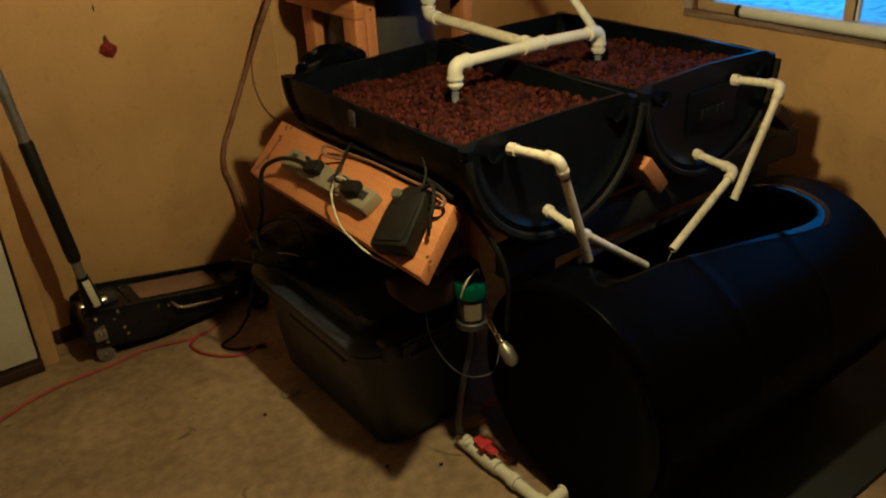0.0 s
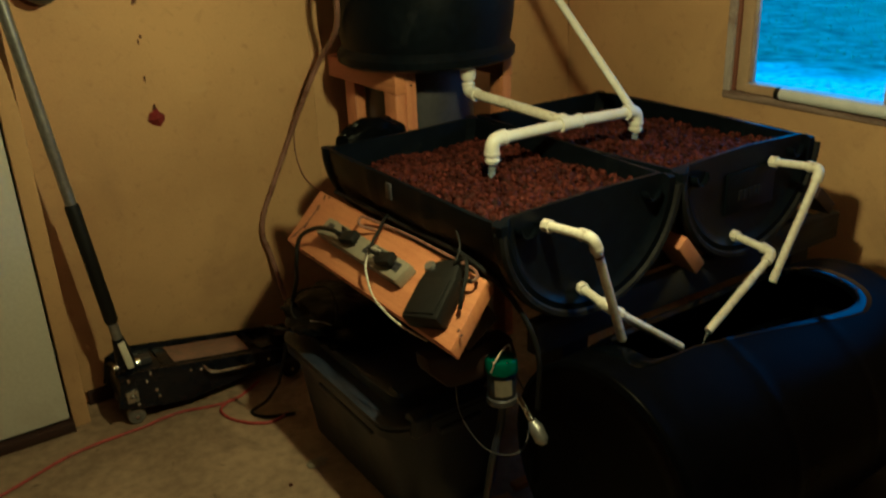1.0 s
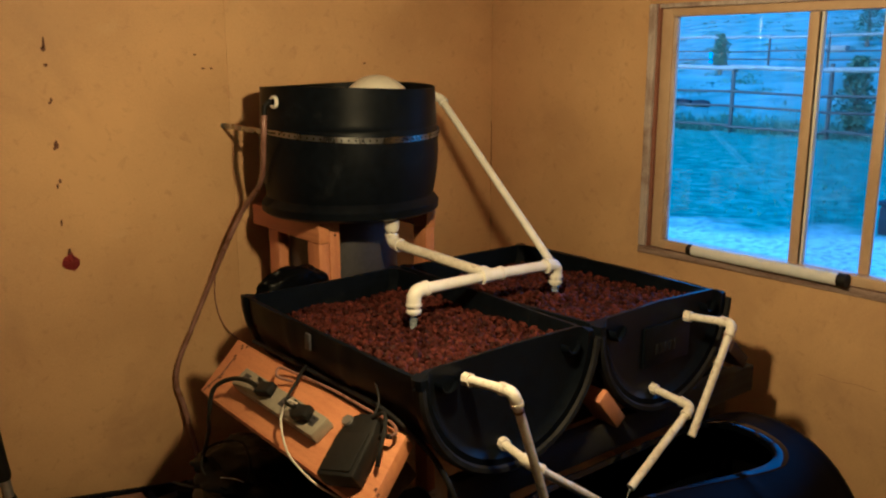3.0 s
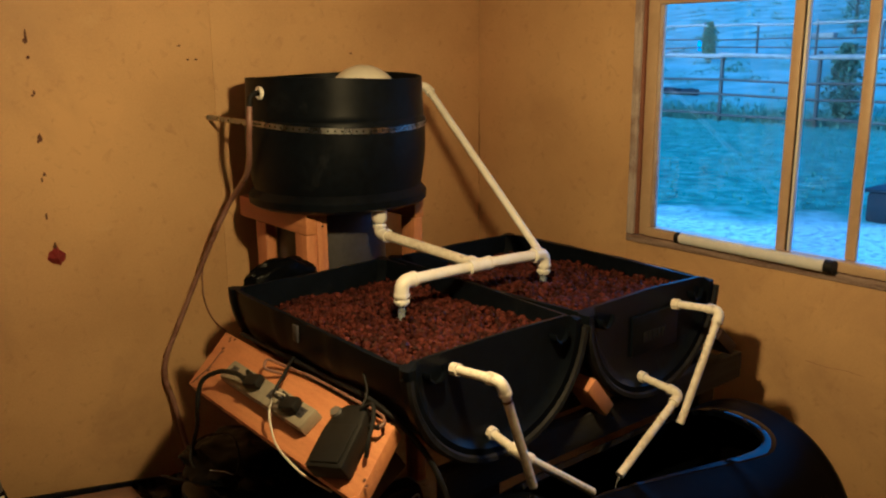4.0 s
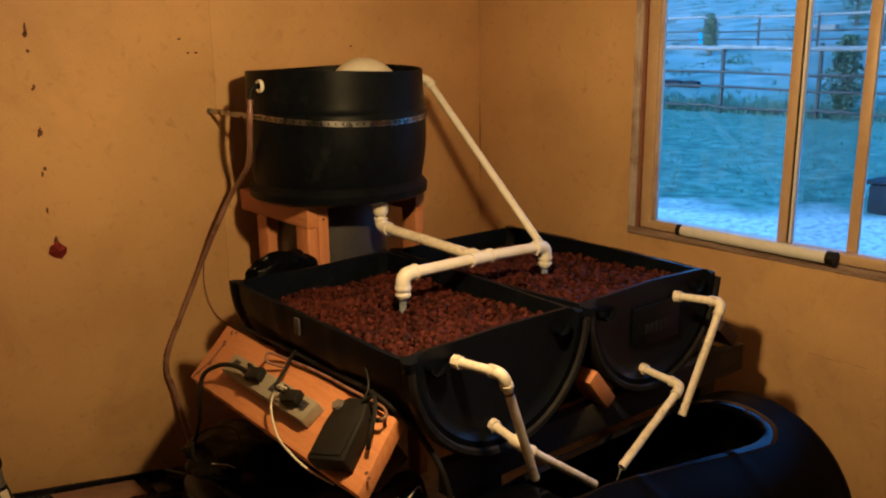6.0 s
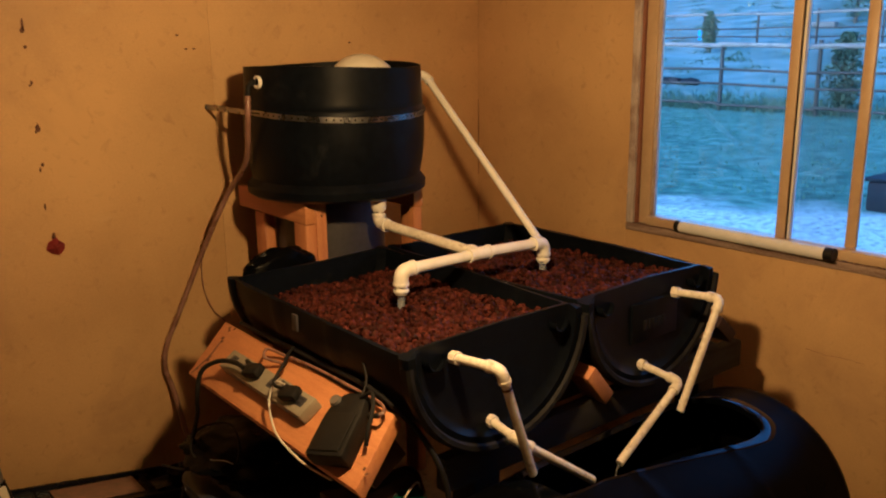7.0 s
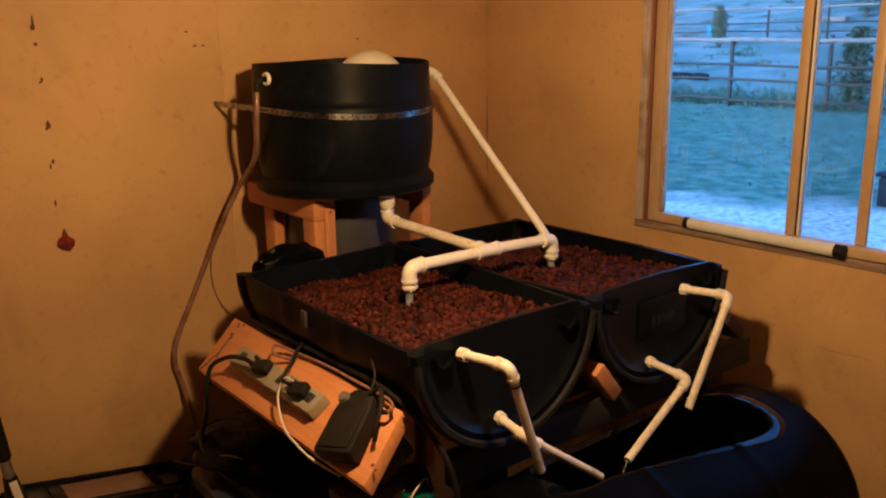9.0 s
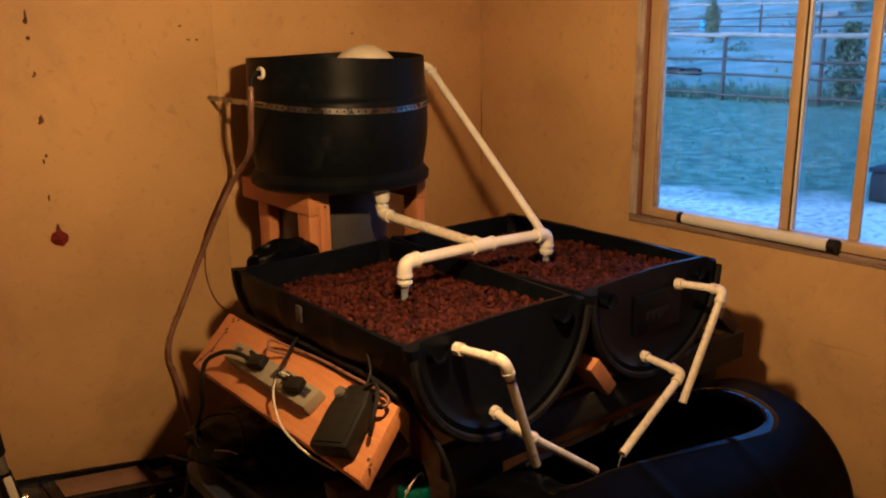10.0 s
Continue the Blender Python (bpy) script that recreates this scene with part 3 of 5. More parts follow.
# moulded panel with unreadable lettering on one end
part("moulded_panel", box((BX[1] - 0.085, BED_Y0 + 0.010, RIM - 0.165), (BX[1] + 0.125, BED_Y0 + 0.019, RIM - 0.045), 0.004), M_BLACK, bed_b)
for i in range(5):
    x = BX[1] - 0.035 + i * 0.021
    part("lettering_bar", box((x, BED_Y0 + 0.007, RIM - 0.130), (x + 0.015, BED_Y0 + 0.0105, RIM - 0.100), 0.001), M_CHIME, bed_b)


def pebbles(cx, seed):
    """Loose clay pebbles heaped in a bed, as one mesh."""
    rng = np.random.default_rng(seed)
    ico = bmesh.new()
    bmesh.ops.create_icosphere(ico, subdivisions=1, radius=1)
    v0 = np.array([v.co[:] for v in ico.verts])
    f0 = np.array([[v.index for v in f.verts] for f in ico.faces])
    ico.free()
    vs, fs, n = [], [], 0
    step = 0.0168
    for layer in (0, 1):
        for gy in np.arange(BED_Y0 + 0.036, BED_Y1 - 0.034, step):
            for gx in np.arange(cx - 0.275, cx + 0.276, step):
                x, y = gx + rng.uniform(-0.006, 0.006), gy + rng.uniform(-0.006, 0.006)
                if layer and rng.random() < 0.45:
                    continue
                s = min(1.0, min(y - BED_Y0, BED_Y1 - y) / 0.08)
                hole = math.exp(-((x - cx - 0.02) ** 2 + (y + 0.90) ** 2) / 0.0035)
                far = max(0.0, (y + 0.95) / 0.45)
                z = RIM - 0.060 + 0.016 * noise.noise(Vector((x * 7, y * 7, seed))) - 0.034 * hole - 0.030 * far * far - 0.004 * (1 - s) + 0.008 * layer + 0.040 * math.exp(-(y - BED_Y0) / 0.20) + 0.014 * max(0.0, (cx - x) / 0.27) * math.exp(-(y - BED_Y0) / 0.35)
                if abs(x - cx) > math.sqrt(max(0.0, 0.272 ** 2 - (RIM - z) ** 2)):
                    continue
                r = rng.uniform(0.0072, 0.0128)
                q = v0 * (1 + rng.uniform(-0.16, 0.16, (len(v0), 1))) * r * rng.uniform(0.8, 1.2, 3)
                a = rng.uniform(0, 6.28)
                ca, sa = math.cos(a), math.sin(a)
                q = np.stack([q[:, 0] * ca - q[:, 2] * sa, q[:, 1], q[:, 0] * sa + q[:, 2] * ca], 1)
                vs.append(q + (x, y, z + rng.uniform(-0.004, 0.004)))
                fs.append(f0 + n)
                n += len(v0)
    # bedding below the loose top layer
    me = bpy.data.meshes.new("clay_pebbles")
    me.from_pydata(np.concatenate(vs).tolist(), [], np.concatenate(fs).tolist())
    me.materials.append(M_CLAY)
    ob = new("clay_pebbles", me)
    tagged(ob, "damp red-brown expanded clay pebbles heaped in the bed", "clay pebbles", kind="stuff")
    under = bmesh.new()
    gr = [[under.verts.new((cx + u * 0.262, BED_Y0 + 0.034 + (L - 0.068) * w, RIM - 0.088 + 0.010 * noise.noise(Vector((u * 3, w * 5, seed))))) for w in np.linspace(0, 1, 24)] for u in np.linspace(-1, 1, 16)]
    for a, b in zip(gr, gr[1:]):
        for k in range(23):
            under.faces.new((a[k], a[k + 1], b[k + 1], b[k]))
    bmesh.ops.solidify(under, geom=list(under.faces), thickness=0.02)
    tagged(part("pebble_bedding", under, M_CLAY), "packed clay pebbles under the loose layer", "clay pebbles", kind="stuff")


pebbles(BX[0], 11)
pebbles(BX[1], 23)

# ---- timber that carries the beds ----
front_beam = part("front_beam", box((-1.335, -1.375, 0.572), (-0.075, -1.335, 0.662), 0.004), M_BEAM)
tagged(front_beam, "grey weathered timber beam under the grow beds, darkened for shade", "beam")
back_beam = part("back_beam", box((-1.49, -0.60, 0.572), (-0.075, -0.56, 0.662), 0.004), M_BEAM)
tagged(back_beam, "grey weathered timber beam under the grow beds, darkened for shade", "beam")
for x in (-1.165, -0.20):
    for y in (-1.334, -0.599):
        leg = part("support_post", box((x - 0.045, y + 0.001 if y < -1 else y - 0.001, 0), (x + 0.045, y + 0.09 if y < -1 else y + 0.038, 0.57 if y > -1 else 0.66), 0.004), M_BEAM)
        tagged(leg, "square timber post standing on the concrete, darkened for shade", "post", "posts under the beds")


def chock(x, z, a, size=(0.036, 0.10, 0.085), m=None):
    w, dp, h = size
    ob = part("wood_chock", box((x - w / 2, -1.405, z - h / 2), (x + w / 2, -1.405 + dp, z + h / 2), 0.003, turn=Matrix.Rotation(radians(a), 4, 'Y')), m or M_PINEX)
    return tagged(ob, "sawn wooden chock wedged beside the drum", "wood block", "chocks")


chock(-0.815, 0.715, -40, (0.042, 0.10, 0.125))
chock(-0.215, 0.735, -50, (0.040, 0.09, 0.11), M_DARKWOOD)
# Added board that fills the gap between the drums, where only shade shows.
gap_fill = part("gap_fill_board", box((-1.00, -1.325, 0.664), (-0.72, -1.300, 0.800), 0.004), M_BEAM)
tagged(gap_fill, "added dark board filling the shaded gap between the drums", "board")
# ---- sloping shelf board with electrics ----
N = Vector((-0.10, 0, 0.15)).normalized()      # board's outward normal
D = Vector((-0.15, 0, -0.10)).normalized()     # down the slope
P = Vector((-1.45, 0, 0.80))


def on_board(y, v, h=0.0):
    return P + D * v + N * h + Vector((0, y, 0))


def board_box(y0, y1, v0, v1, h0, h1, bevel=0.003, turn=0.0):
    bm = box((y0, v0, h0), (y1, v1, h1), bevel, turn=Matrix.Rotation(turn, 4, 'Z'))
    for q in bm.verts:
        q.co = on_board(q.co.x, q.co.y, q.co.z)
    return bm


bm = board_box(-1.330, -0.455, 0.0, 0.190, -0.040, 0.0, 0.004)
for q in bm.verts:          # both ends sawn askew
    q.co.y -= 0.36 * (q.co - P).dot(D)
board = part("shelf_board", bm, M_PINE)
tagged(board, "orange pine board sloping below the grow bed", "board")
for y, v in ((-0.520, 0.050), (-0.530, 0.060), (-0.545, 0.118), (-0.550, 0.128), (-0.541, 0.166)):
    part("stamp_bar", board_box(y - 0.006, y + 0.006, v - 0.005, v + 0.004, 0.0004, 0.0014, 0), M_SMEAR, board, "black grading stamp mark")
for y, v in ((-0.505, 0.012), (-0.515, 0.020), (-0.53, 0.008), (-1.375, 0.140), (-1.392, 0.147)):
    part("knot", board_box(y - 0.004, y + 0.004, v - 0.004, v + 0.004, 0.0004, 0.0012, 0), M_SMEAR, board)
part("stamp_line", tube([on_board(-0.528, 0.064, 0.001), on_board(-0.545, 0.118, 0.001), on_board(-0.538, 0.185, 0.001)], 0.0022, 6), M_SMEAR, board, "dark scribed line across the board")
part("end_block", slab([(-1.603, 0.622), (-1.507, 0.598), (-1.43, 0.606), (-1.345, 0.599), (-1.325, 0.530), (-1.442, 0.506), (-1.54, 0.515), (-1.598, 0.578)], 0.06, 'y', -1.29, 0.010), M_DARKWOOD, board, "brown block under the board end, darkened for shade")
part("batten", board_box(-1.315, -1.235, 0.03, 0.14, -0.125, -0.0405, 0.004), M_DARKWOOD, board, "batten under the board end, darkened for shade")

strip = thing("power_strip", on_board(-0.84, 0.09), "grey-beige power strip screwed to the board with plugs in it", "power strip")
part("housing", board_box(-1.112, -0.672, 0.070, 0.130, 0.001, 0.034, 0.003, 0.0), M_STRIP, strip)
for y in (-0.71, -0.785, -0.93, -0.985, -1.075):
    o = part("outlet", board_box(y - 0.016, y + 0.016, 0.083, 0.109, 0.0335, 0.0355, 0.002), M_GREY, strip)
    for s in (-0.006, 0.006):
        part("slot", board_box(y - 0.006, y + 0.006, 0.096 + s - 0.0012, 0.096 + s + 0.0012, 0.035, 0.0362, 0), M_RUBBER, o)
part("switch", board_box(-0.86, -0.845, 0.085, 0.107, 0.0335, 0.039, 0.002), M_RUBBER, strip, "black rocker switch")
for y, nm in ((-0.845, "black plug on a thick cord"), (-1.040, "black plug on a thin cord")):
    pl = thing("plug", on_board(y, 0.095, 0.036), nm + " in the power strip", "plug", "plugs")
    part("plug_body", board_box(y - 0.028, y + 0.028, 0.078, 0.116, 0.0365, 0.062, 0.007, 0.35), M_RUBBER, pl)
    part("strain_relief", tube([on_board(y + 0.02, 0.09, 0.05), on_board(y + 0.05, 0.084, 0.055)], [0.009, 0.005], 10), M_RUBBER, pl)

adapter = thing("air_pump", on_board(-1.19, 0.10), "black plastic air pump box lying on the board", "air pump")


def skew(y0, y1, v0, v1, h0, h1, bevel):
    """A block on the board turned a little about the board's normal."""
    bm = box((y0, v0, h0), (y1, v1, h1), bevel)
    r = Matrix.Rotation(radians(22), 3, 'Z')
    for q in bm.verts:
        c = r @ Vector((q.co.x, q.co.y, 0))
        q.co = on_board(-1.262 + c.x, 0.100 + c.y, q.co.z)
    return bm


pump_body = slab([(-0.046, -0.070), (-0.030, -0.090), (0.022, -0.092), (0.050, -0.066), (0.058, -0.020), (0.056, 0.084), (-0.058, 0.086), (-0.054, -0.030)], 0.050, 'z', 0.001, 0.009)
turn_pump = Matrix.Rotation(radians(22), 3, 'Z')
for q in pump_body.verts:
    c = turn_pump @ Vector((q.co.x, q.co.y, 0))
    q.co = on_board(-1.262 + c.x, 0.100 + c.y, q.co.z)
part("housing", pump_body, M_RUBBER, adapter)
part("top_panel", skew(-0.044, 0.042, -0.030, 0.074, 0.0490, 0.055, 0.004), M_RUBBER, adapter)
part("dial", tube([on_board(-1.200, 0.056, 0.049), on_board(-1.200, 0.056, 0.058)], [0.016, 0.013], 20), M_POLE, adapter, "grey round dial")
part("cord_loop", tube([on_board(-1.262, 0.020, 0.052), on_board(-1.290, 0.000, 0.060), on_board(-1.325, 0.030, 0.055), on_board(-1.345, 0.075, 0.040), on_board(-1.350, 0.10, 0.020)], 0.005, 8, n=5), M_RUBBER, adapter)
part("outlet_nipple", tube([on_board(-1.30, 0.04, 0.03), on_board(-1.328, 0.03, 0.03)], 0.006, 10), M_RUBBER, adapter)


def cable(name, pts, r, m, label, n=8, cat="cable"):
    ob = part(name, tube(pts, r, 10, n=n), m)
    return tagged(ob, label, cat)


cable("supply_cable", [on_board(-0.815, 0.104, 0.055), on_board(-0.76, 0.108, 0.060), on_board(-0.69, 0.128, 0.055), on_board(-0.650, 0.175, 0.045), (-1.635, -0.64, 0.66), (-1.615, -0.58, 0.58), (-1.60, -0.46, 0.42), (-1.60, -0.38, 0.25), (-1.62, -0.33, 0.10)], 0.0065, M_RUBBER, "thick black power cord from the strip to the floor")
cable("thin_cable", [on_board(-1.02, 0.10, 0.062), on_board(-0.985, 0.102, 0.066), on_board(-0.965, 0.075, 0.066), on_board(-0.945, 0.045, 0.060), on_board(-0.905, 0.010, 0.045), on_board(-0.875, -0.02, 0.03)], 0.0045, M_RUBBER, "thin black cord running up behind the board")
cable("pale_cable", [on_board(-1.015, 0.088, 0.062), on_board(-0.985, 0.096, 0.066), on_board(-0.985, 0.130, 0.05), on_board(-1.015, 0.160, 0.035), on_board(-1.075, 0.190, 0.022), on_board(-1.14, 0.202, 0.010), on_board(-1.20, 0.204, -0.015), on_board(-1.25, 0.19, -0.06)], 0.0029, M_CABLE, "pale thin cord hanging over the board edge")
cable("upright_cable", [on_board(-1.262, 0.022, 0.05), on_board(-1.245, -0.02, 0.060), on_board(-1.20, -0.055, 0.075)], 0.003, M_RUBBER, "thin black pump cord standing up")
cable("air_hose", [on_board(-1.328, 0.03, 0.03), on_board(-1.325, 0.012, 0.026), on_board(-1.28, -0.002, 0.020), on_board(-1.15, -0.004, 0.012), on_board(-1.0, -0.004, 0.010), on_board(-0.86, 0.006, 0.012), on_board(-0.79, 0.020, 0.03), on_board(-0.81, 0.045, 0.03), on_board(-0.86, 0.030, 0.012)], 0.0042, M_TUBE, "translucent brown air hose along the board's top edge", cat="hose")
cable("black_hose", [on_board(-0.55, -0.015, 0.01), on_board(-0.75, -0.016, 0.018), on_board(-1.0, -0.02, 0.018), on_board(-1.25, -0.02, 0.016), (-1.40, -1.37, 0.74), (-1.37, -1.42, 0.62), (-1.36, -1.41, 0.45)], 0.007, M_CHIME, "black hose hanging below the bed's side", cat="hose")


# ---- filter drum on its stand ----
CX, CY = -0.8983, -0.2508
ZB, ZT = 1.1198, 1.5493
drum = thing("filter_drum", (CX, CY, ZB), "black plastic half drum standing open-topped on a wooden stand", "drum")
out = [(ZB + 0.02, 0.0), (ZB + 0.02, 0.262), (ZB, 0.272), (ZB, 0.288), (ZB + 0.010, 0.302), (ZB + 0.034, 0.303), (ZB + 0.048, 0.292), (ZB + 0.058, 0.284)]
for k in range(1, 13):
    t = k / 12
    out.append((ZB + 0.058 + 0.212 * t, 0.284 + 0.018 * math.sin(math.pi * 0.5 * min(1, t * 1.4))))
out += [(ZT - 0.140, 0.300), (ZT - 0.134, 0.2965), (ZT - 0.126, 0.2985), (ZT - 0.115, 0.297), (ZT - 0.06, 0.294), (ZT, 0.2925), (ZT, 0.2855), (ZT - 0.14, 0.288), (ZB + 0.06, 0.276), (ZB + 0.03, 0.255), (ZB + 0.03, 0.0)]
shell = lathe([(z, 1.03 * q) for z, q in out], (CX, CY, 0), 'z', 96)
for v in shell.verts:
    if v.co.z > ZT - 0.01:
        v.co.z += 0.006 * math.sin(math.atan2(v.co.y - CY, v.co.x - CX) * 2 + 0.6)
part("drum_shell", shell, M_BLACK, drum)
w = bmesh.new()
bmesh.ops.create_circle(w, cap_ends=True, radius=0.290, segments=48, matrix=Matrix.Translation((CX, CY, ZT - 0.10)))
part("water", w, M_TANK, drum, "dark still water", smooth=False)
# perforated steel strap from wall to wall
strap = thing("steel_strap", (-1.20, WY, 1.40), "perforated galvanised steel strap holding the drum to the wall", "strap")
RS, ZS = 0.3136, 1.4051
sp = []
a0, a1 = radians(188), radians(352)
sp.append((-1.205, WY - 0.004, 1.405))
for k in range(41):
    a = a0 + (a1 - a0) * k / 40
    sp.append((CX + RS * math.cos(a), CY + RS * math.sin(a), ZS - 0.020 * math.sin(math.pi * k / 40)))
sp.append((-0.56, WY - 0.004, 1.415))
bm = bmesh.new()
dense = []
for a, b in zip(sp, sp[1:]):
    a, b = Vector(a), Vector(b)
    n = max(1, int((b - a).length / 0.012))
    dense += [a.lerp(b, k / n) for k in range(n)]
dense.append(Vector(sp[-1]))
lo = [bm.verts.new(p - Vector((0, 0, 0.009))) for p in dense]
hi = [bm.verts.new(p + Vector((0, 0, 0.009))) for p in dense]
for i in range(len(lo) - 1):
    bm.faces.new((lo[i], lo[i + 1], hi[i + 1], hi[i]))
bmesh.ops.solidify(bm, geom=list(bm.faces), thickness=0.0012)
part("band", bm, M_STEEL, strap)
for i in range(3, len(dense) - 3, 1):
    q = dense[i]
    if math.hypot(q.x - CX, q.y - CY) < RS + 0.002 :
        outw = Vector((q.x - CX, q.y - CY, 0)).normalized()
        part("hole", tube([q + outw * 0.0004, q + outw * 0.0022], 0.0034, 8), M_RUBBER, strap)
part("screw", tube([(-1.205, WY - 0.004, 1.405), (-1.205, WY - 0.010, 1.405)], [0.009, 0.007], 10), M_CHROME, strap)

dome = part("white_dome", ball((CX + 0.088, CY - 0.046, ZT - 0.093), 0.129, 4), M_DOME)
tagged(dome, "white plastic float ball showing above the drum rim", "float ball")

fitting = thing("hose_fitting", (CX - 0.245, CY - 0.17, 1.50), "white threaded hose fitting through the drum wall", "fitting")
fo = Vector((math.cos(radians(186)), math.sin(radians(186)), 0))
fp = Vector((CX, CY, 1.504)) + fo * 0.297
part("flange", lathe([(-0.002, 0.010), (-0.002, 0.021), (-0.012, 0.021), (-0.015, 0.018), (-0.012, 0.011)], fp, 'x', 24), M_PVC, fitting)
part("nut", tube([fp + fo * 0.022, fp + fo * 0.034], 0.011, 6), M_RUBBER, fitting)
part("barb", tube([fp + fo * 0.03, fp + fo * 0.045 - Vector((0, 0, 0.012)), fp + fo * 0.048 - Vector((0, 0, 0.045))], 0.009, 10), M_CHIME, fitting)
hs = fp + fo * 0.048 - Vector((0, 0, 0.04))
cable("drain_hose", [hs, hs + Vector((-0.004, 0.005, -0.09)), (-1.2125, -0.1839, 1.2382), (-1.2022, -0.0191, 1.1187), (-1.248, 0.02, 1.007), (-1.297, 0.100, 0.832), (-1.375, 0.104, 0.675), (-1.433, 0.104, 0.558), (-1.447, 0.10, 0.474), (-1.427, 0.09, 0.38), (-1.40, 0.02, 0.12)], 0.0095, M_TUBE, "brown translucent hose hanging from the drum along the wall", cat="hose")

# stand
stand = thing("drum_stand", (CX, CY, 0), "rough pine two-by-four stand under the drum", "stand")
for x0, x1, y0, y1 in ((-1.1249, -1.0858, -0.4053, -0.3281), (-1.1249, -1.0858, -0.1221, -0.05), (-0.682, -0.6429, -0.4053, -0.3281), (-0.682, -0.6429, -0.0088, 0.0633)):
    part("leg", box((x0, y0, 0), (x1, y1, 1.0425), 0.003), M_PINEX, stand)
for x0 in (-1.1265, -0.6805):
    part("side_rail", box((x0, -0.4084, 1.0435), (x0 + 0.041, 0.0685, 1.1187), 0.003), M_PINE, stand)
part("front_post", box((-1.0848, -0.4084, 0.465), (-1.0456, -0.3693, 1.1177), 0.003), M_PINEX, stand)
part("screw", tube([(-1.0652, -0.4084, 1.0683), (-1.0652, -0.411, 1.0683)], 0.004, 8), M_RUBBER, stand)
under_barrel = thing("grey_barrel", (-0.8829, -0.1942, 0), "dark grey plastic barrel standing inside the wooden stand", "barrel")
prof = [(0.0, 0.0), (0.0, 0.180), (0.03, 0.194), (0.5, 0.199), (0.95, 0.197), (1.08, 0.197), (1.110, 0.192), (1.115, 0.184), (1.115, 0.0)]
part("barrel_body", lathe(prof, (-0.8829, -0.1684, 0), 'z', 48), M_GREY, under_barrel)

# black folded sheet behind the bed
bag = part("black_sheet", ball((-1.235, -0.415, 0.935), 0.075, 4, (1.6, 0.6, 0.7), 0.22, 5), M_BAG)
tagged(bag, "crumpled black plastic sheet tucked behind the bed", "plastic sheet")


# ---- white pipework ----
def elbow(name, a, c, b, r, parent, m, label=""):
    """A swept fitting from a through the corner c to b with collars at its mouths."""
    a, c, b = Vector(a), Vector(c), Vector(b)
    pts = [a] + [a.lerp(c, t) * (1 - t) + c.lerp(b, t) * t for t in (0.3, 0.45, 0.6, 0.75, 0.9)] + [b]
    pts = [a, a.lerp(c, 0.35)] + [(1 - t) ** 2 * a.lerp(c, 0.35) + 2 * t * (1 - t) * c + t * t * c.lerp(b, 0.65) for t in (0.2, 0.4, 0.6, 0.8)] + [c.lerp(b, 0.65), b]
    e = part(name, tube(pts, r, 20), m, parent, label)
    for q, w in ((a, c), (b, c)):
        dd = (w - q).normalized()
        part("collar", tube([q - dd * 0.001, q + dd * 0.007], r * 1.1, 20), m, e)
    return e


feed = thing("feed_pipe", (-0.86, -0.93, 1.0), "white plastic feed pipe with tee and elbows over both beds", "pipe")
TZ = 1.003
eL, eR, tee = Vector((-1.132, -0.935, TZ - 0.002)), Vector((-0.580, -0.955, TZ - 0.004)), Vector((-0.846, -0.944, TZ))
r1 = 0.0168
part("cross_pipe", tube([eL + Vector((0.04, 0, 0)), tee - Vector((0.035, 0, 0))], r1, 20), M_PVC, feed)
part("cross_pipe", tube([tee + Vector((0.035, 0, 0)), eR - Vector((0.03, 0, 0))], r1, 20), M_PVC, feed)
part("tee", tube([tee - Vector((0.042, 0, 0)), tee - Vector((0.034, 0, 0)), tee - Vector((0.033, 0, 0)), tee + Vector((0.033, 0, 0)), tee + Vector((0.034, 0, 0)), tee + Vector((0.042, 0, 0))], [0.0225, 0.0225, 0.0205, 0.0205, 0.0225, 0.0225], 20), M_PVC, feed)
part("tee_branch", tube([tee, tee + Vector((0, 0.030, 0)), tee + Vector((0, 0.031, 0)), tee + Vector((0, 0.040, 0))], [0.020, 0.020, 0.0225, 0.0225], 20), M_PVC, feed)
inlet = Vector((-0.902, -0.505, 1.036))
part("supply_pipe", tube([tee + Vector((0, 0.035, 0)), inlet - Vector((0, 0.03, 0))], r1, 20), M_PVCOLD, feed)
elbow("elbow", inlet - Vector((-0.003, 0.042, 0.002)), inlet, inlet + Vector((0, 0, 0.030)), 0.021, feed, M_PVC)
part("drop_pipe", tube([inlet + Vector((0, 0, 0.025)), inlet + Vector((0, 0, 0.048))], 0.015, 20), M_PVC, feed)
part("union", tube([inlet + Vector((0, 0.0, 0.040)), inlet + Vector((0, 0, 0.052)), inlet + Vector((0, 0, 0.10))], [0.021, 0.026, 0.026], 20), M_PVC, feed, "white union below the drum floor")
for e, sx in ((eL, 1), (eR, -1)):
    elbow("elbow", e + Vector((sx * 0.046, 0, 0)), e, e - Vector((0, 0, 0.042)), 0.0215, feed, M_PVC)
    part("nozzle", tube([e - Vector((0, 0, 0.040)), e - Vector((0, 0, 0.055))], 0.0185, 20), M_PVC, feed)
    part("nozzle_ring", tube([e - Vector((0, 0, 0.054)), e - Vector((0, 0, 0.061))], 0.0225, 20), M_PVC, feed)
    part("nozzle_ring", tube([e - Vector((0, 0, 0.0615)), e - Vector((0, 0, 0.068))], 0.0175, 20), M_PVC, feed)
    st = part("water_stream", tube([e - Vector((0, 0, 0.066)), e - Vector((0.002, 0, 0.10)), e - Vector((0.003, 0, 0.135))], [0.012, 0.0105, 0.012], 12), M_WATER)
    tagged(st, "clear stream of water falling onto the pebbles", "water", "water streams")

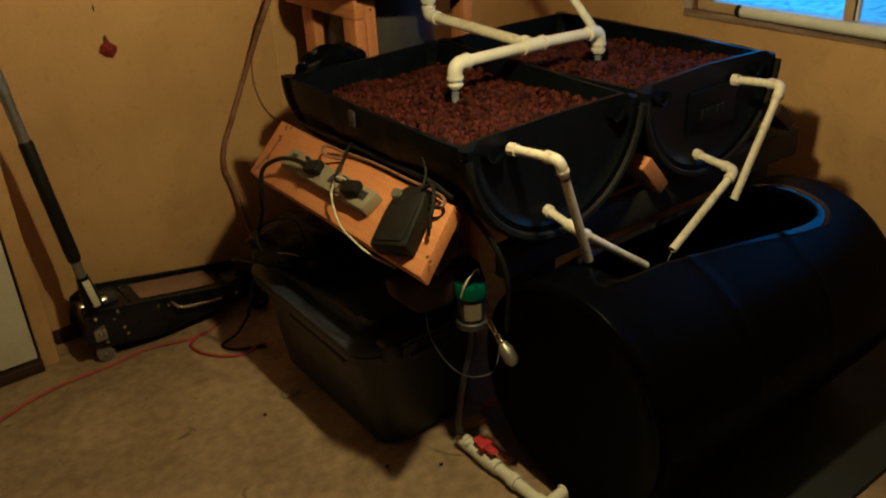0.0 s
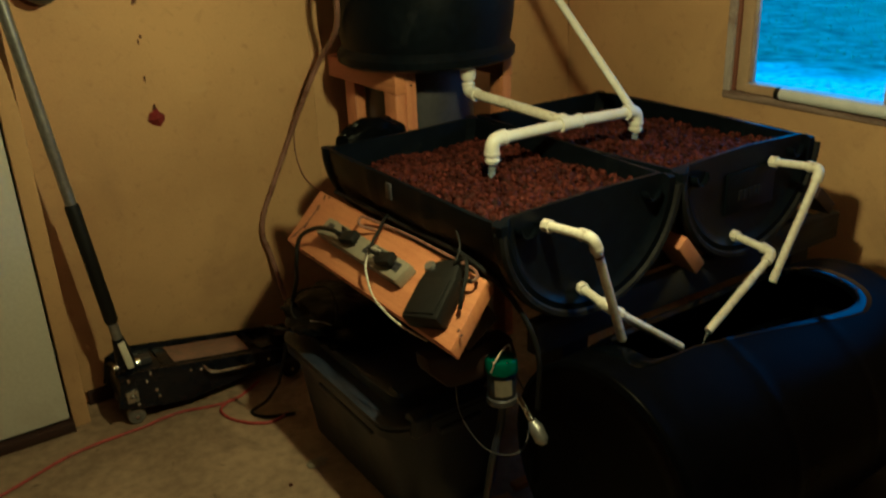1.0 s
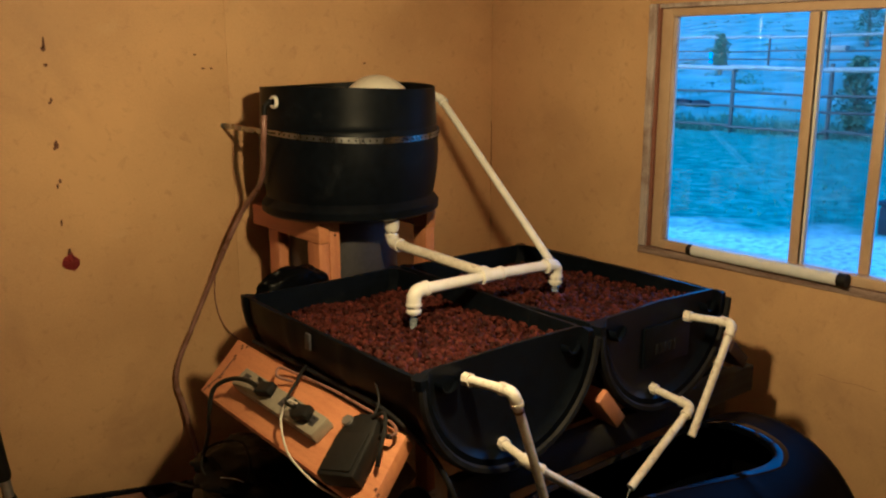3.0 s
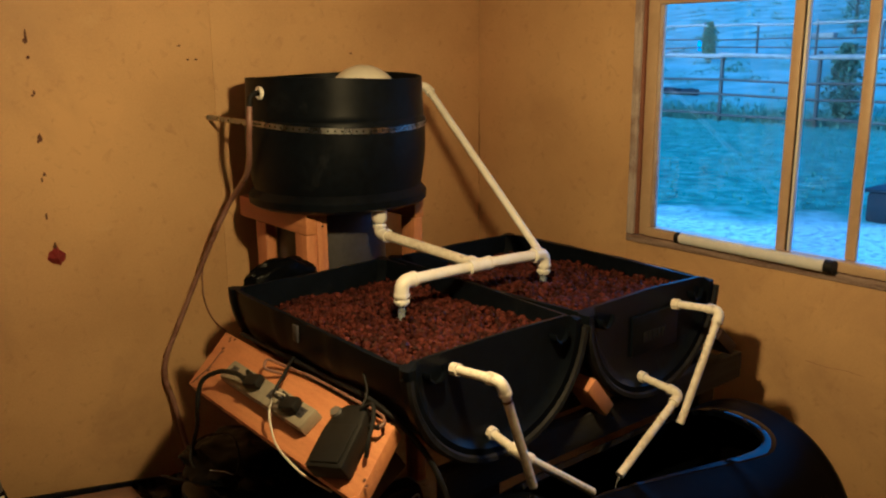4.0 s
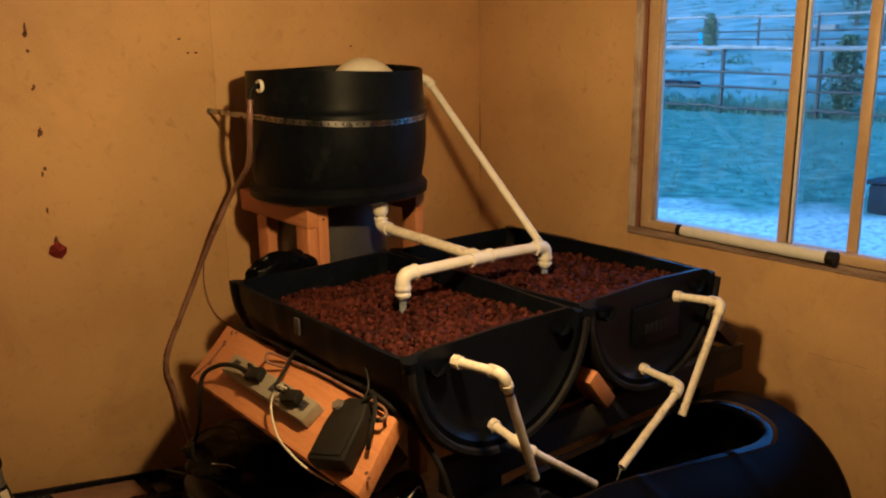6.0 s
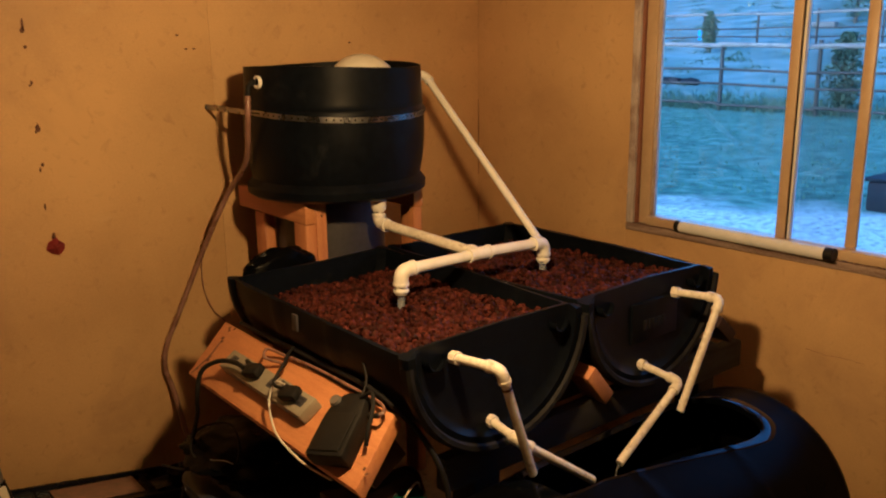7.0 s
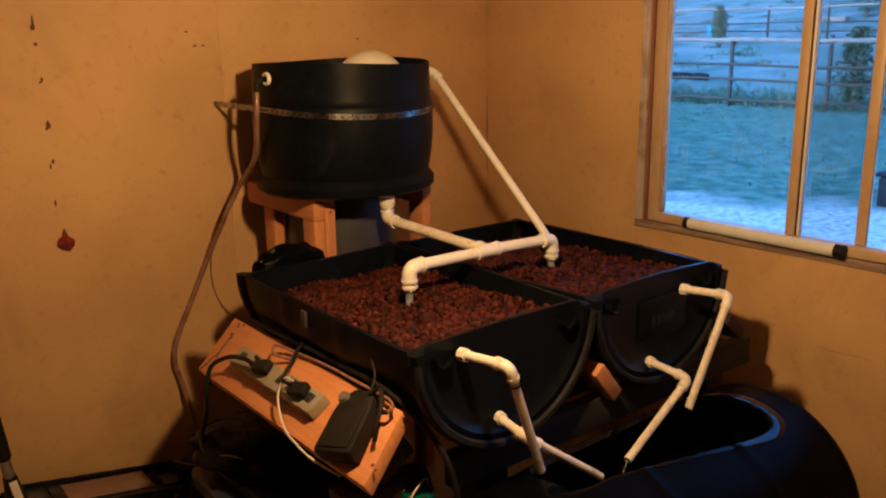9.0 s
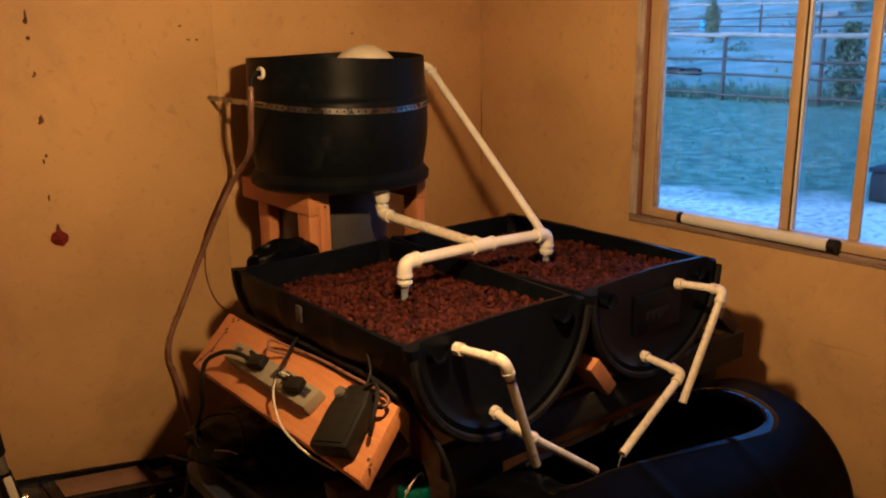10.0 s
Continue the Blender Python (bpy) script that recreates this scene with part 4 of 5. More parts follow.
over = thing("overflow_pipe", (-0.61, -0.42, 1.5), "long white plastic pipe slanting from drum to bed", "pipe")
oa, ob_, oc = Vector((-0.6069, -0.2869, 1.5081)), Vector((-0.5615, -0.3332, 1.506)), Vector((-0.589, -0.944, 1.002))
elbow("elbow", oa, ob_, ob_ + (oc - ob_).normalized() * 0.035, 0.0165, over, M_PVC)
part("pipe", tube([ob_ + (oc - ob_).normalized() * 0.03, oc], 0.0128, 18), M_PVC, over)


def drain(face, corner, tip, name_label, tee_like=False):
    """Bulkhead stub out of a bed end, a fitting, and a slanting pipe."""
    f, c, t = Vector(face), Vector(corner), Vector(tip)
    e = thing("drain_pipe", f, name_label, "pipe", "bed drain pipes")
    dd, dt = (c - f).normalized(), (t - c).normalized()
    part("bulkhead_nut", tube([f + dd * -0.004, f + dd * 0.016], 0.0165, 8), M_PVCOLD, e)
    part("stub", tube([f, c - dd * 0.03], 0.0112, 16), M_PVCOLD, e)
    elbow("elbow", c - dd * 0.036, c, c + dt * 0.036, 0.0142, e, M_PVCOLD)
    part("pipe", tube([c + dt * 0.030, t], 0.0112, 16, hollow=0.003), M_PVCOLD, e)
    if tee_like:
        part("stop_ring", tube([c + dt * 0.05, c + dt * 0.057], 0.0118, 16), M_SMEAR, e, "dark grubby band")
    return e


drain((-1.318, -1.385, 0.922), (-1.300, -1.525, 0.930), (-1.195, -1.525, 0.640), "white overflow drain pipe with elbow from the bed end", True)
drain((-1.193, -1.375, 0.722), (-1.212, -1.500, 0.716), (-0.981, -1.525, 0.546), "white lower drain pipe emptying into the tank")
drain((-0.479, -1.385, 0.909), (-0.458, -1.525, 0.918), (-0.621, -1.525, 0.625), "white overflow drain pipe with elbow from the bed end")
drain((-0.609, -1.375, 0.716), (-0.600, -1.505, 0.700), (-0.876, -1.525, 0.556), "white lower drain pipe emptying into the tank")
tagged(part("water_trickle", tube([(-0.876, -1.525, 0.553), (-0.888, -1.525, 0.537), (-0.894, -1.525, 0.505)], [0.002, 0.0009, 0.0005], 8), M_WATER), "thin trickle of water leaving the drain", "water", "water streams")

# ---- fish tank: drum on its side ----
TX0, TX1, TY, TR = -1.335, -0.350, -1.60, 0.312
TZC = TR + 0.016
tank = thing("fish_tank", ((TX0 + TX1) / 2, TY, 0.016), "large glossy black plastic drum tank on its side with cut opening", "tank")


def tank_r(s):
    """Radius along the tank."""
    e = min(s, 1 - s)
    k = 0.962 + 0.038 * min(1.0, (math.sin(math.pi * s)) ** 0.5)
    return TR * k + 0.003 * math.exp(-((s - 0.34) / 0.012) ** 2) + 0.003 * math.exp(-((s - 0.66) / 0.012) ** 2) + 0.004 * math.exp(-(e / 0.02) ** 2)


def tank_point(s, a):
    r = tank_r(s)
    return Vector((TX0 + (TX1 - TX0) * s, TY - r * math.sin(a), TZC + r * math.cos(a)))


NS, NA = 80, 96
s_lo, s_hi, a_lo, a_hi = 7, 72, -12, 12         # grid patch that holds the opening
bm = bmesh.new()
grid = {}


def gv(i, j):
    j %= NA
    if (i, j) not in grid:
        grid[i, j] = bm.verts.new(tank_point(i / NS, 2 * math.pi * j / NA))
    return grid[i, j]


for i in range(NS):
    for j in range(-NA // 2, NA // 2):
        if not (s_lo <= i < s_hi and a_lo <= j < a_hi):
            bm.faces.new((gv(i, j), gv(i + 1, j), gv(i + 1, j + 1), gv(i, j + 1)))
rim = [(i, a_lo) for i in range(s_lo, s_hi)] + [(s_hi, j) for j in range(a_lo, a_hi)] + [(i, a_hi) for i in range(s_hi, s_lo, -1)] + [(s_lo, j) for j in range(a_hi, a_lo, -1)]
sc, ac = (s_lo + s_hi) / 2 / NS - 0.006, 0.0
hs_, ha = 0.360, radians(33)


def skewed(u, v):
    """The sawn front edge runs aslant: the opening narrows towards one end."""
    return v * (0.27 + 0.58 * min(1.0, max(0.0, (sc + u - 0.25) / 0.57))) if v > 0 else v



rings = [[gv(i, j) for i, j in rim]]
for ring in (0.35, 0.65, 0.85, 0.96, 1.0):
    row = []
    for i, j in rim:
        u, v = i / NS - sc, 2 * math.pi * j / NA - ac
        k = 1 / ((abs(u) / hs_) ** 5 + (abs(v) / ha) ** 5) ** 0.2
        uu, vv = u * (1 + (k - 1) * ring), v * (1 + (k - 1) * ring)
        vv += (skewed(uu, vv) - vv) * ring
        q = tank_point(sc + uu, ac + vv)
        lift = 0.003 if ring == 0.96 else 0.0
        c = Vector((q.x, TY, TZC))
        row.append(bm.verts.new(q + (q - c).normalized() * lift))
    rings.append(row)
for a, b in zip(rings, rings[1:]):
    for k in range(len(a)):
        j = (k + 1) % len(a)
        bm.faces.new((a[k], a[j], b[j], b[k]))
lip = bmesh.new()
lines = []
for grow, lift in ((1.0, -0.012), (1.0, 0.002), (1.03, 0.0045), (1.12, 0.0035), (1.16, -0.003)):
    line = []
    for i, j in rim:
        u, v = i / NS - sc, 2 * math.pi * j / NA - ac
        k = grow / ((abs(u) / hs_) ** 5 + (abs(v) / ha) ** 5) ** 0.2
        q = tank_point(sc + u * k, ac + skewed(u * k, v * k))
        line.append(lip.verts.new(q + (q - Vector((q.x, TY, TZC))).normalized() * lift))
    lines.append(line)
for p, q in zip(lines, lines[1:] + lines[:1]):
    for k in range(len(p)):
        j = (k + 1) % len(p)
        lip.faces.new((p[k], p[j], q[j], q[k]))
part("opening_lip", lip, M_TANK, tank, "glossy moulded lip round the opening")
shell = part("tank_shell", bm, M_SHELL, tank)
so = shell.modifiers.new("wall", 'SOLIDIFY')
so.thickness, so.offset = 0.009, -1
for xe, sg in ((TX0, 1), (TX1, -1)):
    part("tank_end", lathe([(sg * 0.030, 0.0), (sg * 0.028, 0.20), (sg * 0.012, 0.262), (sg * 0.002, 0.275), (-sg * 0.004, 0.292), (sg * 0.002, 0.304), (sg * 0.010, 0.3035), (sg * 0.010, 0.29)], (xe, TY, TZC), 'x', 72), M_SHELL, tank)
w = bmesh.new()
bmesh.ops.create_grid(w, x_segments=1, y_segments=1, size=1, matrix=Matrix.Translation(((TX0 + TX1) / 2, TY, 0.40)) @ Matrix.Diagonal((0.455, 0.275, 1, 1)))
part("water", w, M_TANK, tank, "dark still water inside the tank", smooth=False)

floor_mat = part("rubber_mat", box((-1.10, -2.07, 0.0005), (0.02, -1.38, 0.014), 0.004), M_MAT)
tagged(floor_mat, "black rubber mat on the concrete under the tank", "mat")

# ---- grey tote under the bed ----
def loft(rings, n=6):
    """A closed body through rounded rectangles (x0, y0, x1, y1, z, corner radius), bottom to top."""
    bm = bmesh.new()
    rows = []
    for x0, y0, x1, y1, z, rad in rings:
        row = []
        for cx, cy, a in ((x1 - rad, y1 - rad, 0), (x0 + rad, y1 - rad, 90), (x0 + rad, y0 + rad, 180), (x1 - rad, y0 + rad, 270)):
            for k in range(n + 1):
                t = radians(a + 90 * k / n)
                row.append(bm.verts.new((cx + rad * math.cos(t), cy + rad * math.sin(t), z)))
        rows.append(row)
    for p, q in zip(rows, rows[1:]):
        for k in range(len(p)):
            j = (k + 1) % len(p)
            bm.faces.new((p[k], p[j], q[j], q[k]))
    bm.faces.new(rows[0])
    bm.faces.new(rows[-1])
    return bm


def inset(d, z, rad):
    return (-1.652 + d, -1.168 + d, -1.20 - d, -0.47 - d, z, rad)


tote = thing("storage_tote", (-1.43, -0.82, 0), "dark grey lidded plastic storage tote on the floor", "storage tote")
part("tub", loft([(-1.572, -1.120, -1.27, -0.51, 0.001, 0.05), (-1.584, -1.132, -1.26, -0.50, 0.012, 0.06), (-1.625, -1.148, -1.22, -0.485, 0.31, 0.07), (-1.628, -1.150, -1.218, -0.484, 0.335, 0.07)]), M_TOTE, tote)
part("grip_slot", box((-1.634, -1.02, 0.268), (-1.60, -0.70, 0.288), 0.006), M_TOTE, tote)
part("rim", loft([inset(0.012, 0.318, 0.07), inset(0.0, 0.322, 0.075), inset(-0.002, 0.348, 0.075), inset(0.004, 0.354, 0.07)]), M_TOTE, tote)
part("lid", loft([inset(0.002, 0.355, 0.07), inset(-0.006, 0.358, 0.08), inset(-0.006, 0.368, 0.08), inset(0.004, 0.374, 0.075), inset(0.040, 0.372, 0.06), inset(0.062, 0.370, 0.06)]), M_TOTE, tote)
part("lid_panel", loft([inset(0.062, 0.3705, 0.06), inset(0.070, 0.396, 0.055), inset(0.080, 0.402, 0.05), inset(0.12, 0.402, 0.04)]), M_TOTE, tote)
for y in (-1.06, -0.62):
    part("lid_rib", loft([(-1.578, y - 0.035, -1.27, y + 0.035, 0.4025, 0.02), (-1.570, y - 0.028, -1.28, y + 0.028, 0.412, 0.018)]), M_TOTE, tote)
for x in (-1.56, -1.30):
    part("latch", box((x - 0.03, -1.186, 0.325), (x + 0.03, -1.135, 0.386), 0.010, seg=3), M_TOTE, tote)
part("handle", box((-1.50, -1.178, 0.296), (-1.36, -1.145, 0.322), 0.010), M_TOTE, tote)
sheet = part("black_sheet", ball((-1.47, -0.62, 0.445), 0.15, 5, (1.15, 1.45, 0.34), 0.24, 5), M_BAG)
tagged(sheet, "crumpled black plastic sheet lying on the tote lid", "plastic sheet")
cable("tangled_cord", [(-1.60, -0.70, 0.43), (-1.64, -0.58, 0.47), (-1.58, -0.50, 0.50), (-1.52, -0.60, 0.53), (-1.57, -0.72, 0.47), (-1.66, -0.62, 0.44), (-1.70, -0.50, 0.42)], 0.0035, M_RUBBER, "black cord tangled over the tote lid")
# Thin pale strand drawn in place of a tiny glint on the plastic.
cable("glint_strand", [(-1.62, -0.66, 0.475), (-1.60, -0.71, 0.485), (-1.585, -0.735, 0.480)], 0.0012, M_CABLE, "short pale strand standing in for a glint on the black sheet")

# ---- canister with green cap, its hose, and the floor pipe ----
can = thing("pump_canister", (-1.405, -1.32, 0.45), "small dark canister with a green cap and pale label", "canister")
cc = (-1.404, -1.32)
part("canister_body", lathe([(0.455, 0.0), (0.455, 0.032), (0.462, 0.036), (0.535, 0.037), (0.54, 0.034), (0.54, 0.0)], (*cc, 0), 'z', 28), M_TOTE, can)
part("base_ring", lathe([(0.447, 0.0), (0.447, 0.040), (0.463, 0.040), (0.466, 0.036)], (*cc, 0), 'z', 28), M_GREY, can)
part("cap", lathe([(0.538, 0.0), (0.538, 0.041), (0.566, 0.041), (0.573, 0.036), (0.575, 0.0)], (*cc, 0), 'z', 28), M_GREEN, can, "green plastic screw cap")
for k in range(6):
    a = k * math.pi / 3 + 0.3
    part("cap_screw", ball((cc[0] + 0.034 * math.cos(a), cc[1] + 0.034 * math.sin(a), 0.573), 0.005, 1), M_CHROME, can)
part("label", lathe([(0.478, 0.0378), (0.525, 0.0382)], (*cc, 0), 'z', 10, radians(205), radians(70)), M_STRIP, can, "pale unreadable label")
part("bail", tube([(cc[0] - 0.040, cc[1] - 0.01, 0.545), (cc[0] - 0.030, cc[1] - 0.02, 0.585), (cc[0] + 0.004, cc[1] - 0.01, 0.602), (cc[0] + 0.036, cc[1] + 0.01, 0.585), (cc[0] + 0.05, cc[1] + 0.03, 0.52)], 0.0025, 8, n=6), M_CABLE, can, "pale wire loop")
cable("riser_hose", [(cc[0], cc[1], 0.450), (cc[0] - 0.004, cc[1], 0.38), (cc[0] - 0.024, cc[1] + 0.01, 0.28), (cc[0] - 0.018, cc[1] + 0.05, 0.12), (-1.405, -1.250, 0.045), (-1.403, -1.262, 0.036)], 0.0105, M_TOTE, "black riser hose from the floor pipe", cat="hose")
cable("canister_cord", [(cc[0] + 0.05, cc[1] + 0.03, 0.52), (cc[0] + 0.075, cc[1], 0.44), (cc[0] + 0.075, cc[1] - 0.02, 0.36), (cc[0] + 0.02, cc[1] - 0.05, 0.31), (cc[0] - 0.06, cc[1] - 0.02, 0.33), (cc[0] - 0.10, cc[1] + 0.04, 0.42), (-1.52, -1.28, 0.57)], 0.0020, M_GREY, "thin grey cord looping under the canister")
spoon = thing("metal_clamp", (cc[0] + 0.07, cc[1] - 0.01, 0.40), "shiny steel clamp hanging beside the canister", "clamp")
ca, cb = Vector((-1.385, -1.370, 0.472)), Vector((-1.385, -1.465, 0.385))
part("arm", tube([ca, ca.lerp(cb, 0.25), ca.lerp(cb, 0.5)], [0.012, 0.009, 0.010], 10), M_CHROME, spoon)
part("jaw", tube([ca.lerp(cb, 0.48), ca.lerp(cb, 0.65), ca.lerp(cb, 0.9), cb], [0.010, 0.019, 0.018, 0.008], 12), M_POLE, spoon)
for t in (0.2, 0.42):
    part("bolt", ball(ca.lerp(cb, t) + Vector((-0.004, -0.010, 0)), 0.008, 2), M_CHROME, spoon)

valve = thing("valve_pipe", (-1.403, -1.42, 0.0), "white plastic floor pipe with a red ball valve", "pipe")
va = [Vector((-1.403, -1.245, 0.026)), Vector((-1.404, -1.60, 0.026))]
part("pipe", tube(va, 0.0168, 18), M_PVC, valve)
for t0, t1, rr in ((0.0, 0.10, 0.021), (0.13, 0.20, 0.0215), (0.42, 0.48, 0.0215), (0.62, 0.70, 0.021)):
    part("coupling", tube([va[0].lerp(va[1], t0), va[0].lerp(va[1], t1)], rr, 18), M_PVC, valve)
part("valve_body", tube([va[0].lerp(va[1], 0.20), va[0].lerp(va[1], 0.25), va[0].lerp(va[1], 0.37), va[0].lerp(va[1], 0.42)], [0.020, 0.0235, 0.0235, 0.020], 18), M_PVC, valve)
hv = va[0].lerp(va[1], 0.31)
h = part("valve_handle", tube([hv + Vector((0, 0, 0.020)), hv + Vector((0, 0, 0.040))], 0.012, 12), M_RED, valve, "red valve handle")
part("lever", box((hv.x - 0.011, hv.y - 0.045, 0.064), (hv.x + 0.013, hv.y + 0.040, 0.074), 0.004), M_RED, valve, "red valve lever")
part("lever_wing", box((hv.x - 0.020, hv.y - 0.014, 0.062), (hv.x + 0.022, hv.y + 0.012, 0.078), 0.005), M_RED, valve, "red valve lever")
part("tee", tube([va[1] + Vector((0, 0.03, 0)), va[1] - Vector((0, 0.03, 0))], 0.0215, 18), M_PVC, valve)
part("stub", tube([va[1], va[1] + Vector((0.075, 0.004, 0.004))], 0.0168, 16), M_PVC, valve)
part("end_cap", tube([va[1] + Vector((0.065, 0.004, 0.004)), va[1] + Vector((0.094, 0.005, 0.005))], 0.021, 16), M_PVC, valve)
for lo, hi, a in (((-1.252, -1.186, 0), (-1.160, -1.156, 0.02), -3), ((-1.365, -1.212, 0.0), (-1.285, -1.178, 0.018), -11), ((-1.366, -1.40, 0), (-1.340, -1.29, 0.012), 8)):
    tagged(part("wood_scrap", box(lo, hi, 0.003, turn=Matrix.Rotation(radians(a), 4, 'Z')), M_PINE), "short wooden offcut lying on the concrete", "wood scrap", "wood scraps")


# ---- trolley jack ----
JX0, JX1, JY0, JY1 = -2.115, -1.46, -0.135, 0.085
jack = thing("trolley_jack", ((JX0 + JX1) / 2, (JY0 + JY1) / 2, 0), "dark navy steel trolley jack parked along the wall", "jack")
sidep = [(-2.115, 0.085), (-2.095, 0.180), (-2.04, 0.205), (-1.95, 0.190), (-1.73, 0.152), (-1.50, 0.112), (-1.46, 0.088), (-1.48, 0.060), (-1.62, 0.056), (-1.88, 0.034), (-2.04, 0.062)]
for y in (JY0, JY1 - 0.012):
    part("side_plate", slab(sidep, 0.012, 'y', y, 0.002), M_NAVY, jack)
part("rear_axle_box", box((-2.095, JY0 + 0.013, 0.07), (-1.94, JY1 - 0.013, 0.178), 0.010), M_NAVY, jack)
part("top_plate", box((-1.94, JY0 + 0.013, 0.132), (-1.58, JY1 - 0.013, 0.142), 0.003, turn=Matrix.Rotation(radians(9), 4, 'Y')), M_NAVY, jack)
part("label_plate", box((-1.90, -0.075, 0.1435), (-1.62, 0.055, 0.1465), 0.001, turn=Matrix.Rotation(radians(9), 4, 'Y')), M_LABEL, jack, "faded red-brown label plate")
part("lift_arm", box((-1.60, -0.07, 0.06), (-1.44, 0.02, 0.11), 0.012), M_NAVY, jack)
part("saddle", lathe([(0.11, 0.0), (0.11, 0.042), (0.135, 0.048), (0.135, 0.036), (0.128, 0.030), (0.128, 0.0)], (-1.475, -0.025, 0), 'z', 24), M_NAVY, jack)
for x, y, r, w in ((-2.06, JY0 + 0.03, 0.030, 0.030), (-2.06, JY1 - 0.03, 0.030, 0.030), (-1.50, JY0 - 0.014, 0.036, 0.024), (-1.50, JY1 + 0.012, 0.036, 0.024)):
    wh = part("wheel", lathe([(-w / 2, 0.0), (-w / 2, r * 0.9), (-w / 2 + 0.004, r), (w / 2 - 0.004, r), (w / 2, r * 0.9), (w / 2, 0.0)], (x, y, r + 0.0005), 'y', 28), M_POLE if x < -2 else M_RUBBER, jack)
    part("axle_bolt", tube([(x, y - w / 2 - 0.006, r), (x, y + w / 2 + 0.006, r)], 0.007, 8), M_CHROME, wh)
part("caster_fork", box((-2.088, JY0 - 0.010, 0.098), (-2.045, JY0 + 0.03, 0.145), 0.005), M_STEEL, jack, "pale worn caster fork")
part("bolt", ball((-2.066, JY0 - 0.012, 0.121), 0.011, 2), M_CHROME, jack)
for x, z in ((-1.995, 0.182), (-2.012, 0.160), (-1.985, 0.118), (-1.978, 0.090), (-1.86, 0.150), (-1.825, 0.140), (-2.07, 0.180), (-1.575, 0.094), (-2.05, 0.085)):
    part("bolt", ball((x, JY0 - 0.002, z), 0.007, 2), M_CHROME, jack)
part("carry_handle", tube([(-1.815, JY0 - 0.002, 0.148), (-1.80, JY0 - 0.026, 0.134), (-1.77, JY0 - 0.032, 0.126), (-1.68, JY0 - 0.032, 0.112), (-1.645, JY0 - 0.026, 0.108), (-1.63, JY0 - 0.002, 0.108)], 0.0055, 10, n=4), M_CHROME, jack, "bent chrome carry handle")
hb, ht = Vector((-2.045, -0.06, 0.155)), Vector((-2.205, -0.06, 1.62))
hd = (ht - hb).normalized()


def along(z):
    return hb + (ht - hb) * ((z - hb.z) / (ht.z - hb.z))


part("handle_socket", tube([along(0.15), along(0.23), along(0.31)], [0.034, 0.030, 0.020], 16), M_NAVY, jack)
part("universal_pin", tube([(-2.095, -0.06, 0.20), (-2.005, -0.06, 0.20)], 0.013, 12), M_CHROME, jack)
part("handle_bar", tube([along(0.26), along(0.385)], 0.0165, 16), M_POLE, jack)
part("handle_sleeve", tube([along(0.37), along(0.38), along(0.79), along(0.80)], [0.018, 0.0225, 0.0225, 0.018], 18), M_RUBBER, jack, "black foam sleeve on the handle")
part("handle_bar", tube([along(0.79), along(0.95)], 0.0175, 16), M_POLE, jack)
part("handle_bar", tube([along(0.95), along(1.55)], 0.0185, 16), M_POLE, jack)
part("grip", tube([along(1.55), along(1.62)], 0.021, 16), M_RUBBER, jack)
part("release_strip", box((-2.065, -0.104, 0.205), (-2.041, -0.096, 0.310), 0.003, turn=Matrix.Rotation(radians(-10), 4, 'Y')), M_CREAM, jack, "cream plastic strip on the handle foot")
part("front_block", box((-2.015, -0.055, 0.178), (-1.965, -0.015, 0.204), 0.004), M_GREY, jack)

# ---- extension cords on the floor ----
cable("extension_cord", [(-2.75, -0.36, 0.006), (-2.434, -0.228, 0.006), (-2.33, -0.185, 0.006), (-2.245, -0.165, 0.006), (-2.15, -0.160, 0.006), (-2.057, -0.158, 0.006), (-1.985, -0.145, 0.006), (-1.91, -0.148, 0.006), (-1.84, -0.170, 0.006), (-1.762, -0.185, 0.006), (-1.70, -0.17, 0.006), (-1.62, -0.12, 0.006)], 0.005, M_CORD, "orange-red extension cord lying on the concrete")
cable("extension_cord", [(-1.755, -0.19, 0.014), (-1.80, -0.215, 0.008), (-1.803, -0.27, 0.006), (-1.778, -0.325, 0.006), (-1.735, -0.375, 0.006), (-1.68, -0.40, 0.006), (-1.62, -0.38, 0.006)], 0.005, M_CORD, "loop of orange-red extension cord on the concrete")
cable("coiled_cable", [(-1.62, -0.33, 0.10), (-1.66, -0.30, 0.03), (-1.72, -0.30, 0.006), (-1.69, -0.36, 0.006), (-1.60, -0.40, 0.006)], 0.005, M_RUBBER, "black cord coiled on the concrete by the tote")
for x, y in ((-1.78, -0.75), (-1.50, -1.28), (-1.62, -1.19)):
    tagged(part("pebble", ball((x, y, 0.005), 0.006, 1, (1.2, 0.9, 0.8), 0.3), M_CLAY), "stray clay pebble on the concrete", "pebble", "stray pebbles")
cloth = part("torn_label", ball((-1.665, -0.70, 0.006), 0.03, 3, (1.2, 0.8, 0.15), 0.4, 9), M_STRIP)
tagged(cloth, "scrap of crumpled pale paper on the floor", "paper scrap")

# ---- the lamp's holder ----
lamp = thing("hanging_lamp", (-1.545, -1.665, TOP), "plain bulb holder hanging on a cord from the ceiling", "hanging lamp")
part("rose", lathe([(TOP, 0.0), (TOP, 0.05), (TOP - 0.02, 0.045), (TOP - 0.03, 0.0)], (-1.545, -1.665, 0), 'z', 20), M_DOME, lamp)
part("cord", tube([(-1.545, -1.665, TOP - 0.02), (-1.545, -1.665, 1.935)], 0.004, 8), M_RUBBER, lamp)
part("holder", lathe([(1.94, 0.0), (1.94, 0.012), (1.925, 0.02), (1.89, 0.022), (1.89, 0.0)], (-1.545, -1.665, 0), 'z', 20), M_RUBBER, lamp)

